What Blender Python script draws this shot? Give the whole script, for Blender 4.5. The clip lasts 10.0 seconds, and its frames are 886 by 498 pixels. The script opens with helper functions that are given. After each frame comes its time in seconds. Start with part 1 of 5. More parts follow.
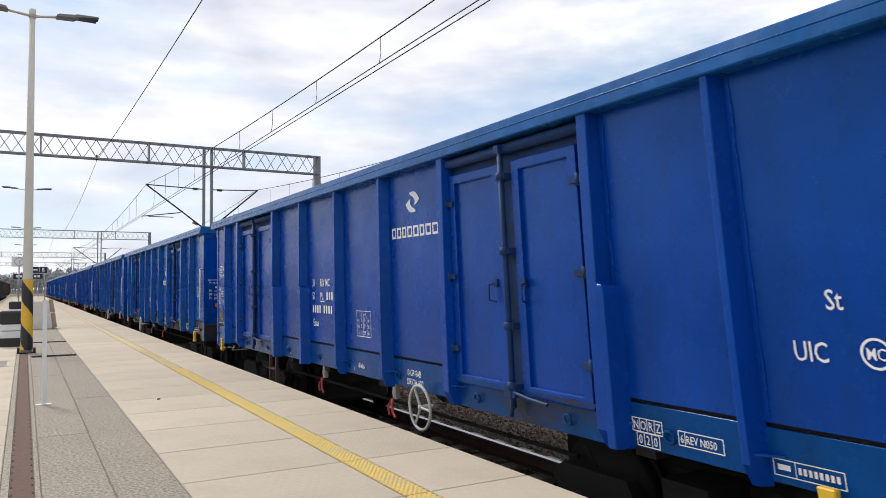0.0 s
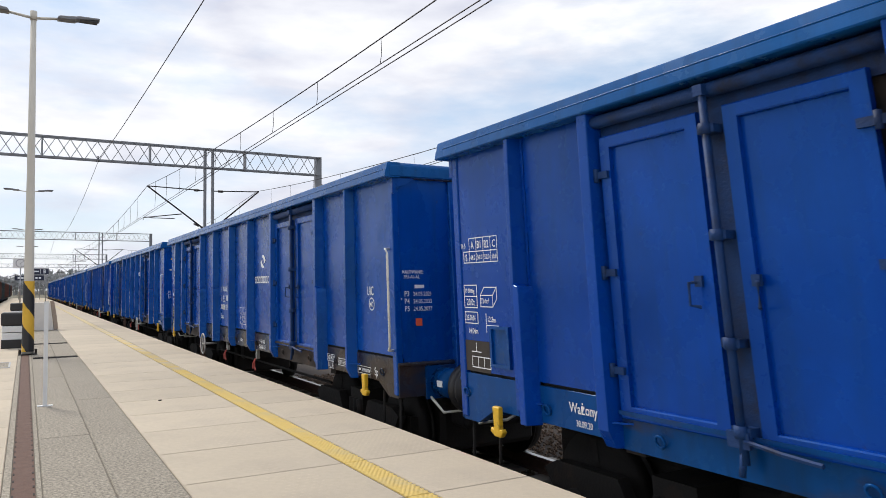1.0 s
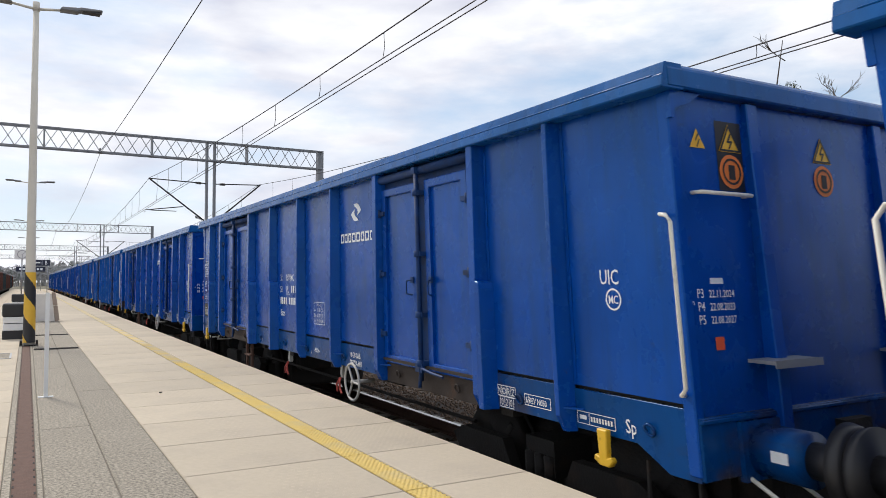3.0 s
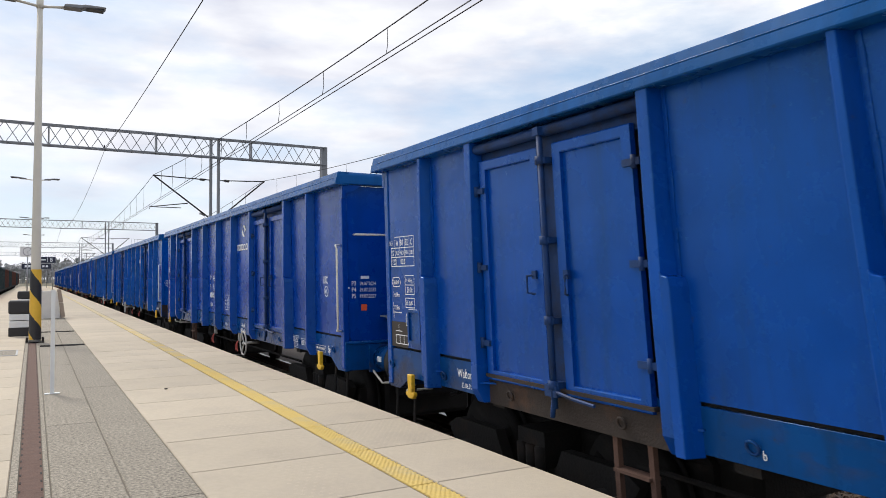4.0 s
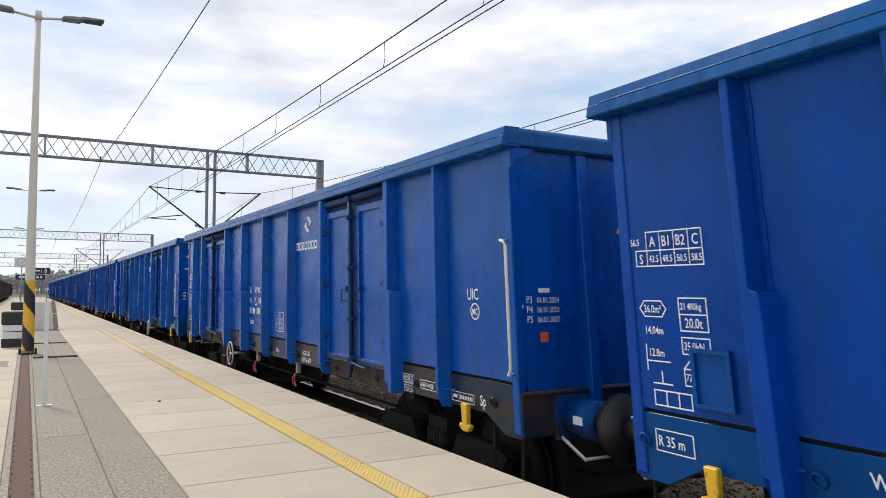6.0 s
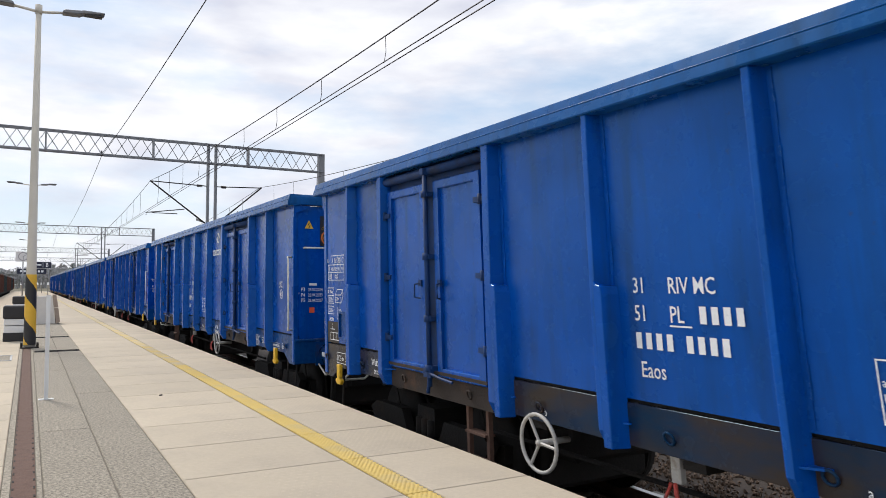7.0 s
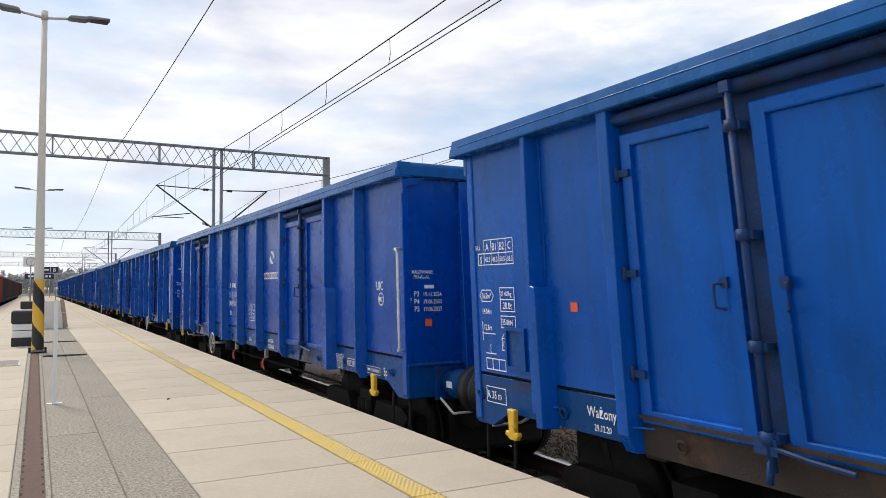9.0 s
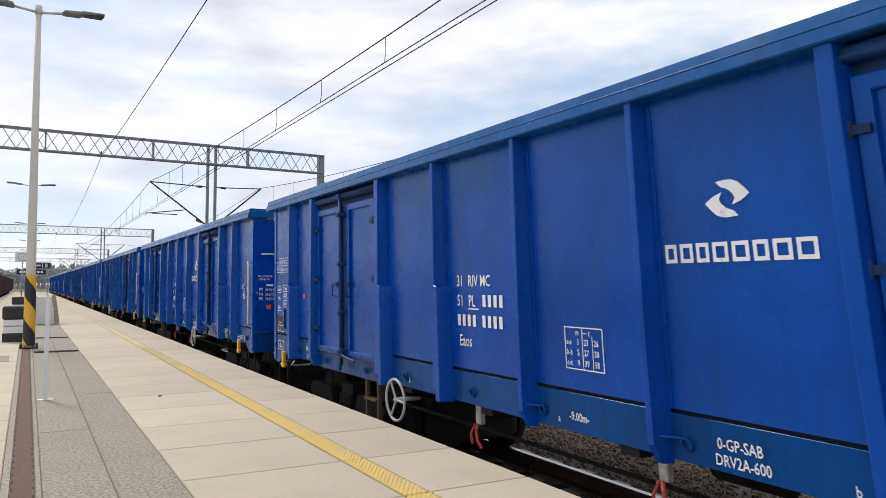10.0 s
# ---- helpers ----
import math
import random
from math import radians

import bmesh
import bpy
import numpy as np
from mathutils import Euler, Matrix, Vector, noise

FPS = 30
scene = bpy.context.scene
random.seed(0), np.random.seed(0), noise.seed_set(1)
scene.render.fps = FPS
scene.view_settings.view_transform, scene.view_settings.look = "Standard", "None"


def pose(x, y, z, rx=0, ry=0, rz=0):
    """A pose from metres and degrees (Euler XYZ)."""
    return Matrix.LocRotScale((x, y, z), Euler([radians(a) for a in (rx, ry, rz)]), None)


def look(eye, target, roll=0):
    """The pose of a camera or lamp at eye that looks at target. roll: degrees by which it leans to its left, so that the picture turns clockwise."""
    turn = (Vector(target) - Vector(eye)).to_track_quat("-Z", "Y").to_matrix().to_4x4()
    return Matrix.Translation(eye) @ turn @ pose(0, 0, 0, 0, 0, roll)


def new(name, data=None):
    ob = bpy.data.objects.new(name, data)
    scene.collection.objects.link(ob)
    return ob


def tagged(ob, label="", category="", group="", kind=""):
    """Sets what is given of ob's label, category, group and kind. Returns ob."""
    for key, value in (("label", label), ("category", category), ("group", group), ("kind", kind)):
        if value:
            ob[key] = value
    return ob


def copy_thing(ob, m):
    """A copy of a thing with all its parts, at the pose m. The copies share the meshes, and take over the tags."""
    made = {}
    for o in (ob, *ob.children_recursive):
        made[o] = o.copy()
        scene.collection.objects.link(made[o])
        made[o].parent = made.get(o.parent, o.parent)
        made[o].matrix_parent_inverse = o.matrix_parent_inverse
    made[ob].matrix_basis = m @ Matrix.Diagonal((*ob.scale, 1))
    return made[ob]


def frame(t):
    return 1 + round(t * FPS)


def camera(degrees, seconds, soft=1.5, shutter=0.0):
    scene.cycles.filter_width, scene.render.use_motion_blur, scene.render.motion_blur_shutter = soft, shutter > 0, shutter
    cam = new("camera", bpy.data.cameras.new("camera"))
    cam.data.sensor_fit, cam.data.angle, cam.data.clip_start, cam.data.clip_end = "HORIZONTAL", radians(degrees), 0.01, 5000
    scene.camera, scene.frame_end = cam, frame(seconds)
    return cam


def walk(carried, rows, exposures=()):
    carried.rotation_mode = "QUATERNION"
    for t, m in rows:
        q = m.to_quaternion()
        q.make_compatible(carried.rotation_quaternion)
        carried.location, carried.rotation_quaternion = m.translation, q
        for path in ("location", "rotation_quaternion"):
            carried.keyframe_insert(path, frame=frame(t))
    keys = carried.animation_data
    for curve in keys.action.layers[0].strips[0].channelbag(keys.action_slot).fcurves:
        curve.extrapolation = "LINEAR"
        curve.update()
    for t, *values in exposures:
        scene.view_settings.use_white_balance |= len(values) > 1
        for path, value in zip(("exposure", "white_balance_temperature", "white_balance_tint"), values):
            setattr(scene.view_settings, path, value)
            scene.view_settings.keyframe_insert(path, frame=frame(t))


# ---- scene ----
cam = camera(62.58, 10.0, soft=0.8, shutter=0.97)
# a phone camera reads its picture from top to bottom while the train rolls on
scene.cycles.rolling_shutter_type, scene.cycles.rolling_shutter_duration = "TOP", 0.03
rows = [  # seconds, yaw to the right, pitch, roll
    (0.0, 29.85, 2.83, -0.55), (0.5, 29.69, 2.65, -0.71), (1.0, 29.77, 2.90, -0.65), (1.5, 29.88, 2.68, -0.30),
    (2.0, 29.94, 3.01, -0.38), (2.5, 29.79, 2.81, -0.18), (4.0, 29.35, 2.17, -0.32), (4.5, 29.21, 2.67, -0.50),
    (5.0, 29.26, 3.58, -0.10), (5.5, 29.69, 3.46, -0.01), (7.0, 29.61, 2.77, 0.04), (7.5, 29.78, 2.50, -0.02),
    (8.0, 29.46, 1.96, -0.16), (8.5, 29.61, 2.20, -0.10), (9.0, 29.16, 2.93, -0.37), (9.5, 29.54, 2.99, -0.18),
    (10.0, 29.64, 2.86, 0.12)]
EYE = 1.27
walk(cam, [(t, pose(0, 0, EYE, 90 + p, 0, -a) @ pose(0, 0, 0, 0, 0, r)) for t, a, p, r in rows])

# ---- plan, metres: x right of the camera, y along the track, z above the platform ----
EDGE = 2.93            # platform edge
EDGE_LEFT = -2.3
RAIL = -0.76           # rail head
TRACK = 4.57           # middle of the train's track
TRACK_FAR = 9.4
TRACK_LEFT = -3.95
PITCH = 14.04          # wagon to wagon
SPEED = 8.77
START = 1.10           # end of the first wagon at the start
CURVE_FROM, CURVE_RADIUS = 130.0, 600.0
BODY = 12.8
WAGONS = 20

# ---- light ----
world = bpy.data.worlds.new("sky")
scene.world = world
world.use_nodes = True
wn, wl = world.node_tree.nodes, world.node_tree.links
wn.clear()
w_out = wn.new("ShaderNodeOutputWorld")
w_bg = wn.new("ShaderNodeBackground")
w_sky = wn.new("ShaderNodeTexSky")
w_sky.sky_type, w_sky.sun_disc = "NISHITA", False
w_sky.sun_elevation, w_sky.sun_rotation = radians(47), radians(-17)
w_bg.inputs["Strength"].default_value = 0.104
w_co = wn.new("ShaderNodeTexCoord")
w_map = wn.new("ShaderNodeMapping")
w_map.inputs["Scale"].default_value = (1.0, 1.0, 3.2)
w_noise = wn.new("ShaderNodeTexNoise")
w_noise.inputs["Scale"].default_value, w_noise.inputs["Detail"].default_value = 2.6, 8
w_noise.inputs["Roughness"].default_value = 0.55
w_ramp = wn.new("ShaderNodeValToRGB")
w_ramp.color_ramp.elements[0].position, w_ramp.color_ramp.elements[1].position = 0.33, 0.54
w_noise2 = wn.new("ShaderNodeTexNoise")
w_noise2.inputs["Scale"].default_value, w_noise2.inputs["Detail"].default_value = 6.5, 9
w_ramp2 = wn.new("ShaderNodeValToRGB")
w_ramp2.color_ramp.elements[0].position, w_ramp2.color_ramp.elements[1].position = 0.30, 0.62
w_ramp2.color_ramp.elements[0].color, w_ramp2.color_ramp.elements[1].color = (7.0, 7.2, 8.3, 1), (9.9, 10.0, 10.4, 1)
w_mix = wn.new("ShaderNodeMix")
w_mix.data_type = "RGBA"
wl.new(w_co.outputs["Generated"], w_map.inputs["Vector"])
wl.new(w_map.outputs["Vector"], w_noise.inputs["Vector"])
wl.new(w_map.outputs["Vector"], w_noise2.inputs["Vector"])
wl.new(w_noise.outputs["Fac"], w_ramp.inputs["Fac"])
wl.new(w_noise2.outputs["Fac"], w_ramp2.inputs["Fac"])
w_low = wn.new("ShaderNodeMix")
w_low.data_type = "RGBA"
w_low.inputs["Factor"].default_value = 0.5
w_low.inputs["B"].default_value = (6.8, 8.6, 11.0, 1)
wl.new(w_sky.outputs["Color"], w_low.inputs["A"])
wl.new(w_ramp.outputs["Color"], w_mix.inputs["Factor"])
wl.new(w_low.outputs["Result"], w_mix.inputs["A"])
wl.new(w_ramp2.outputs["Color"], w_mix.inputs["B"])
wl.new(w_mix.outputs["Result"], w_bg.inputs["Color"])
wl.new(w_bg.outputs["Background"], w_out.inputs["Surface"])

sun = new("sun", bpy.data.lights.new("sun", "SUN"))
sun.data.energy, sun.data.angle, sun.data.color = 2.5, radians(12), (1.0, 0.93, 0.84)
sun.matrix_world = look((-9, 30, 34), (0, 0, 0))
scene.view_settings.exposure = 0.0


# ---- materials ----
def material(name, color, rough=0.6, metal=0.0, vary=0.15, scale=6.0, bump=0.0, bump_scale=40.0, dark=None, dark_scale=1.5,
             dark_from=0.55, dark_to=0.75, spec=0.5, piecewise=0.0):
    """A paint or stone with variation at two scales, patches of a second colour, and fine relief."""
    m = bpy.data.materials.new(name)
    m.use_nodes = True
    n, l = m.node_tree.nodes, m.node_tree.links
    b = n["Principled BSDF"]
    b.inputs["Roughness"].default_value, b.inputs["Metallic"].default_value = rough, metal
    b.inputs["Specular IOR Level"].default_value = spec
    co = n.new("ShaderNodeTexCoord")
    t1 = n.new("ShaderNodeTexNoise")
    t1.inputs["Scale"].default_value, t1.inputs["Detail"].default_value = scale, 6
    l.new(co.outputs["Object"], t1.inputs["Vector"])
    mix = n.new("ShaderNodeMix")
    mix.data_type = "RGBA"
    mix.inputs["A"].default_value = (*[c * (1 - vary) for c in color], 1)
    mix.inputs["B"].default_value = (*[min(1, c * (1 + vary)) for c in color], 1)
    l.new(t1.outputs["Fac"], mix.inputs["Factor"])
    last = mix.outputs["Result"]
    if dark:
        t2 = n.new("ShaderNodeTexNoise")
        t2.inputs["Scale"].default_value, t2.inputs["Detail"].default_value = dark_scale, 7
        t2.inputs["Roughness"].default_value = 0.65
        l.new(co.outputs["Object"], t2.inputs["Vector"])
        r = n.new("ShaderNodeMapRange")
        r.inputs["From Min"].default_value, r.inputs["From Max"].default_value = dark_from, dark_to
        l.new(t2.outputs["Fac"], r.inputs["Value"])
        mx = n.new("ShaderNodeMix")
        mx.data_type = "RGBA"
        l.new(r.outputs["Result"], mx.inputs["Factor"])
        l.new(last, mx.inputs["A"])
        mx.inputs["B"].default_value = (*dark, 1)
        last = mx.outputs["Result"]
    if piecewise:
        info, tone, mu = n.new("ShaderNodeObjectInfo"), n.new("ShaderNodeMapRange"), n.new("ShaderNodeVectorMath")
        tone.inputs["To Min"].default_value, tone.inputs["To Max"].default_value = 1 - piecewise, 1 + piecewise
        mu.operation = "MULTIPLY"
        l.new(info.outputs["Random"], tone.inputs["Value"])
        l.new(last, mu.inputs[0])
        l.new(tone.outputs["Result"], mu.inputs[1])
        last = mu.outputs["Vector"]
    l.new(last, b.inputs["Base Color"])
    if bump:
        t3 = n.new("ShaderNodeTexNoise")
        t3.inputs["Scale"].default_value, t3.inputs["Detail"].default_value = bump_scale, 4
        l.new(co.outputs["Object"], t3.inputs["Vector"])
        bp = n.new("ShaderNodeBump")
        bp.inputs["Strength"].default_value, bp.inputs["Distance"].default_value = bump, 0.02
        l.new(t3.outputs["Fac"], bp.inputs["Height"])
        l.new(bp.outputs["Normal"], b.inputs["Normal"])
    return m


def wagon_paint(name, color, grime, rust, spread, shine=0.22):
    """Blue wagon paint: gloss varies, slight dents, vertical streaks, brown dust low on the body where the load spills."""
    m = bpy.data.materials.new(name)
    m.use_nodes = True
    n, l = m.node_tree.nodes, m.node_tree.links
    b = n["Principled BSDF"]
    co = n.new("ShaderNodeTexCoord")
    info = n.new("ShaderNodeObjectInfo")
    shift = n.new("ShaderNodeVectorMath")
    shift.operation = "ADD"
    off = n.new("ShaderNodeMath")
    off.operation = "MULTIPLY"
    off.inputs[1].default_value = 37.0
    l.new(info.outputs["Random"], off.inputs[0])
    l.new(co.outputs["Object"], shift.inputs[0])
    l.new(off.outputs[0], shift.inputs[1])

    def noise_at(scale, detail, stretch=(1, 1, 1), rough=0.6):
        mp = n.new("ShaderNodeMapping")
        mp.inputs["Scale"].default_value = stretch
        t = n.new("ShaderNodeTexNoise")
        t.inputs["Scale"].default_value, t.inputs["Detail"].default_value, t.inputs["Roughness"].default_value = scale, detail, rough
        l.new(shift.outputs["Vector"], mp.inputs["Vector"])
        l.new(mp.outputs["Vector"], t.inputs["Vector"])
        return t.outputs["Fac"]

    def ranged(v, a, c, lo=0.0, hi=1.0):
        r = n.new("ShaderNodeMapRange")
        for key, val in (("From Min", a), ("From Max", c), ("To Min", lo), ("To Max", hi)):
            r.inputs[key].default_value = val
        l.new(v, r.inputs["Value"])
        return r.outputs["Result"]

    def blend(fac, a, c):
        mx = n.new("ShaderNodeMix")
        mx.data_type = "RGBA"
        l.new(fac, mx.inputs["Factor"])
        for key, val in (("A", a), ("B", c)):
            if isinstance(val, tuple):
                mx.inputs[key].default_value = (*val, 1)
            else:
                l.new(val, mx.inputs[key])
        return mx.outputs["Result"]

    base = blend(ranged(noise_at(1.1, 5), 0.3, 0.7), tuple(c * 0.80 for c in color), tuple(c * 1.16 for c in color))
    base = blend(ranged(noise_at(5.0, 8, (1, 1, 0.55), 0.7), 0.35, 0.75, 0.0, 0.35), base, tuple(c * 0.62 for c in color))
    streak = ranged(noise_at(2.4, 7, (3.2, 3.2, 0.30)), 0.48, 0.74, 0.0, grime * 0.8)
    c1 = blend(streak, base, (0.006, 0.028, 0.080))
    spots = ranged(noise_at(14, 5), 0.66, 0.78, 0.0, grime * 0.8)
    c2 = blend(spots, c1, (0.05, 0.035, 0.03))
    scuff = ranged(noise_at(7.0, 8, (1.0, 1.0, 0.5), 0.75), 0.60, 0.70, 0.0, grime * 0.40)
    c2 = blend(scuff, c2, tuple(c * 1.3 + 0.006 for c in color))
    flakes = ranged(noise_at(26, 6, (1, 1, 0.6), 0.7), 0.68, 0.73, 0.0, grime)
    c2 = blend(flakes, c2, (0.045, 0.026, 0.018))
    fade = ranged(noise_at(0.9, 5), 0.45, 0.72, 0.0, 0.30)
    c3 = blend(fade, c2, tuple(min(1, c * 1.15 + 0.004) for c in color))
    dust = ranged(noise_at(1.6, 7, (1, 0.6, 1.6)), 0.62 - spread, 0.74 - spread * 0.6, 0.0, rust)
    c4 = blend(dust, c3, (0.046, 0.031, 0.024))
    l.new(c4, b.inputs["Base Color"])
    l.new(ranged(noise_at(3.0, 6), 0.3, 0.7, 0.20, 0.34), b.inputs["Roughness"])
    b.inputs["Specular IOR Level"].default_value = shine
    b.inputs["Specular Tint"].default_value = (0.30, 0.75, 1.0, 1)
    bp = n.new("ShaderNodeBump")
    bp.inputs["Strength"].default_value, bp.inputs["Distance"].default_value = 0.35, 0.04
    l.new(noise_at(1.5, 1), bp.inputs["Height"])
    bp2 = n.new("ShaderNodeBump")
    bp2.inputs["Strength"].default_value, bp2.inputs["Distance"].default_value = 0.12, 0.004
    l.new(noise_at(90, 3), bp2.inputs["Height"])
    l.new(bp.outputs["Normal"], bp2.inputs["Normal"])
    l.new(bp2.outputs["Normal"], b.inputs["Normal"])
    return m


BLUES = [wagon_paint("blue_paint_fresh", (0.0, 0.054, 0.360), 0.36, 0.0, 0.0, 0.5),
         wagon_paint("blue_paint_dull", (0.0, 0.055, 0.270), 0.80, 0.0, 0.0, 0.5),
         wagon_paint("blue_paint_used", (0.0, 0.054, 0.325), 0.62, 0.0, 0.0, 0.5),
         wagon_paint("blue_chord_paint", (0.006, 0.082, 0.290), 0.60, 0.0, 0.0, 0.25),
         wagon_paint("blue_paint_pale", (0.0, 0.070, 0.390), 0.70, 0.0, 0.0, 0.5),
         wagon_paint("blue_paint_deep", (0.0, 0.043, 0.315), 0.40, 0.0, 0.0, 0.45)]
SILLS = [wagon_paint("blue_sill_clean", (0.0015, 0.056, 0.235), 0.55, 0.45, 0.0),
         wagon_paint("blue_sill_dusty", (0.004, 0.026, 0.075), 0.75, 0.95, 0.27),
         wagon_paint("blue_sill_spotted", (0.0015, 0.052, 0.210), 0.70, 0.85, 0.10)]
# grime plus the shade of door recesses and chord overhang, in one dark colour
GRIMY_SHADED = material("grimy_blue_black_paint", (0.005, 0.036, 0.135), 0.6, vary=0.3, scale=9, bump=0.2, bump_scale=60, dark=(0.012, 0.014, 0.022), dark_scale=4, dark_from=0.50, dark_to=0.75, spec=0.3)
THRESHOLD_RUST = material("rusty_threshold", (0.028, 0.020, 0.016), 0.85, vary=0.35, scale=7, bump=0.3, bump_scale=60, dark=(0.095, 0.042, 0.019), dark_scale=2.6, dark_from=0.54, dark_to=0.72)
WHITE = material("stencil_white", (0.78, 0.80, 0.82), 0.6, vary=0.1, scale=30, dark=(0.30, 0.36, 0.48), dark_scale=9, dark_from=0.62, dark_to=0.74)
RAIL_WHITE = material("handrail_white", (0.72, 0.70, 0.62), 0.5, vary=0.1, scale=20, dark=(0.25, 0.2, 0.15), dark_scale=12)
WHEEL_GREY = material("wheel_grey", (0.42, 0.41, 0.385), 0.5, vary=0.12, scale=20, dark=(0.2, 0.16, 0.12), dark_scale=12)
HOOK_YELLOW = material("hook_yellow", (0.70, 0.42, 0.02), 0.5, vary=0.12, scale=20, dark=(0.12, 0.08, 0.03), dark_scale=14, dark_from=0.58)
ORANGE = material("marker_orange", (0.75, 0.10, 0.03), 0.6, vary=0.08)
LEVER_RED = material("lever_red", (0.42, 0.05, 0.035), 0.6, vary=0.15, scale=14, dark=(0.09, 0.05, 0.04), dark_scale=9)
SIGN_YELLOW = material("sign_yellow", (0.80, 0.45, 0.03), 0.5, vary=0.05)
SIGN_ORANGE = material("sign_orange", (0.78, 0.20, 0.03), 0.5, vary=0.05)
BLACK = material("black_paint", (0.012, 0.012, 0.014), 0.5, vary=0.2)
BROWN_SQUARE = material("brown_black_panel_paint", (0.022, 0.016, 0.013), 0.6, vary=0.2, scale=14)
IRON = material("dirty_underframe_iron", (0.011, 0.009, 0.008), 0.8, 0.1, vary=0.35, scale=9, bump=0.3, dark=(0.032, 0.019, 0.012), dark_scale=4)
STEEL = material("worn_bright_steel", (0.45, 0.43, 0.40), 0.35, 0.9, vary=0.2, scale=15)
GALV = material("galvanised_steel", (0.36, 0.37, 0.38), 0.5, 0.6, vary=0.12, scale=8)
BEIGE = material("beige_concrete", (0.508, 0.438, 0.334), 0.85, vary=0.10, scale=22, bump=0.25, bump_scale=160, dark=(0.42, 0.36, 0.285), dark_scale=1.3, dark_from=0.5, dark_to=0.8, piecewise=0.06)
JOINT = material("sand_joint", (0.20, 0.18, 0.15), 0.95, vary=0.25, scale=30)
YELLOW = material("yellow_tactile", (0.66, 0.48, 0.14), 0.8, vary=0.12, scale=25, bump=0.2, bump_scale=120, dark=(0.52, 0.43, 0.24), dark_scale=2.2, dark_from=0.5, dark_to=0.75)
# two paler yellows for the slabs further along the platform
YELLOW_PALE = material("yellow_tactile_worn", (0.62, 0.47, 0.18), 0.85, vary=0.12, scale=25, bump=0.2, bump_scale=120, dark=(0.50, 0.43, 0.32), dark_scale=2.2, dark_from=0.42, dark_to=0.65, piecewise=0.05)
YELLOW_PALEST = material("yellow_tactile_faded", (0.58, 0.465, 0.22), 0.85, vary=0.1, scale=25, dark=(0.52, 0.44, 0.30), dark_scale=1.0, dark_from=0.4, dark_to=0.6)
RUST = material("rusty_channel_grating", (0.120, 0.066, 0.048), 0.85, 0.1, vary=0.3, scale=16, bump=0.4, bump_scale=80)
WHITE_PAINT = material("white_paint", (0.74, 0.75, 0.74), 0.55, vary=0.06, scale=8, dark=(0.55, 0.54, 0.5), dark_scale=3)
LAMP_GREY = material("pale_lamp_paint", (0.62, 0.58, 0.50), 0.5, vary=0.08, scale=5)
BOX_GREY = material("pale_grey_box", (0.68, 0.65, 0.60), 0.8, vary=0.1, scale=6)
BOARD = material("weathered_board", (0.34, 0.27, 0.215), 0.85, vary=0.2, scale=9)
LAMP_DARK = material("lamp_head_grey", (0.20, 0.205, 0.215), 0.5, 0.3, vary=0.1, scale=8)
WARN_YELLOW = material("warning_yellow", (0.72, 0.43, 0.04), 0.55, vary=0.1, scale=12)
WARN_BLACK = material("warning_black", (0.020, 0.020, 0.022), 0.5, vary=0.2, scale=12)
NAVY = material("sign_navy", (0.010, 0.016, 0.045), 0.4, vary=0.1)
WIRE = material("dark_copper_wire", (0.022, 0.020, 0.024), 0.6, 0.4, vary=0.1)
LATTICE = material("weathered_galvanised_lattice", (0.22, 0.23, 0.25), 0.6, 0.3, vary=0.15, scale=3)
SLEEPER = material("concrete_sleeper", (0.24, 0.22, 0.19), 0.9, vary=0.2, scale=9)
BARK = material("bark", (0.10, 0.085, 0.075), 0.9, vary=0.3, scale=5)
MISTLETOE = material("mistletoe_green", (0.06, 0.075, 0.025), 0.8, vary=0.3)
# distance haze is put into the pale grey of these woods
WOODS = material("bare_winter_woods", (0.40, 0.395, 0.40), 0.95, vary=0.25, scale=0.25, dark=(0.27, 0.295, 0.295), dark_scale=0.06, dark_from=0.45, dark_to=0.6)


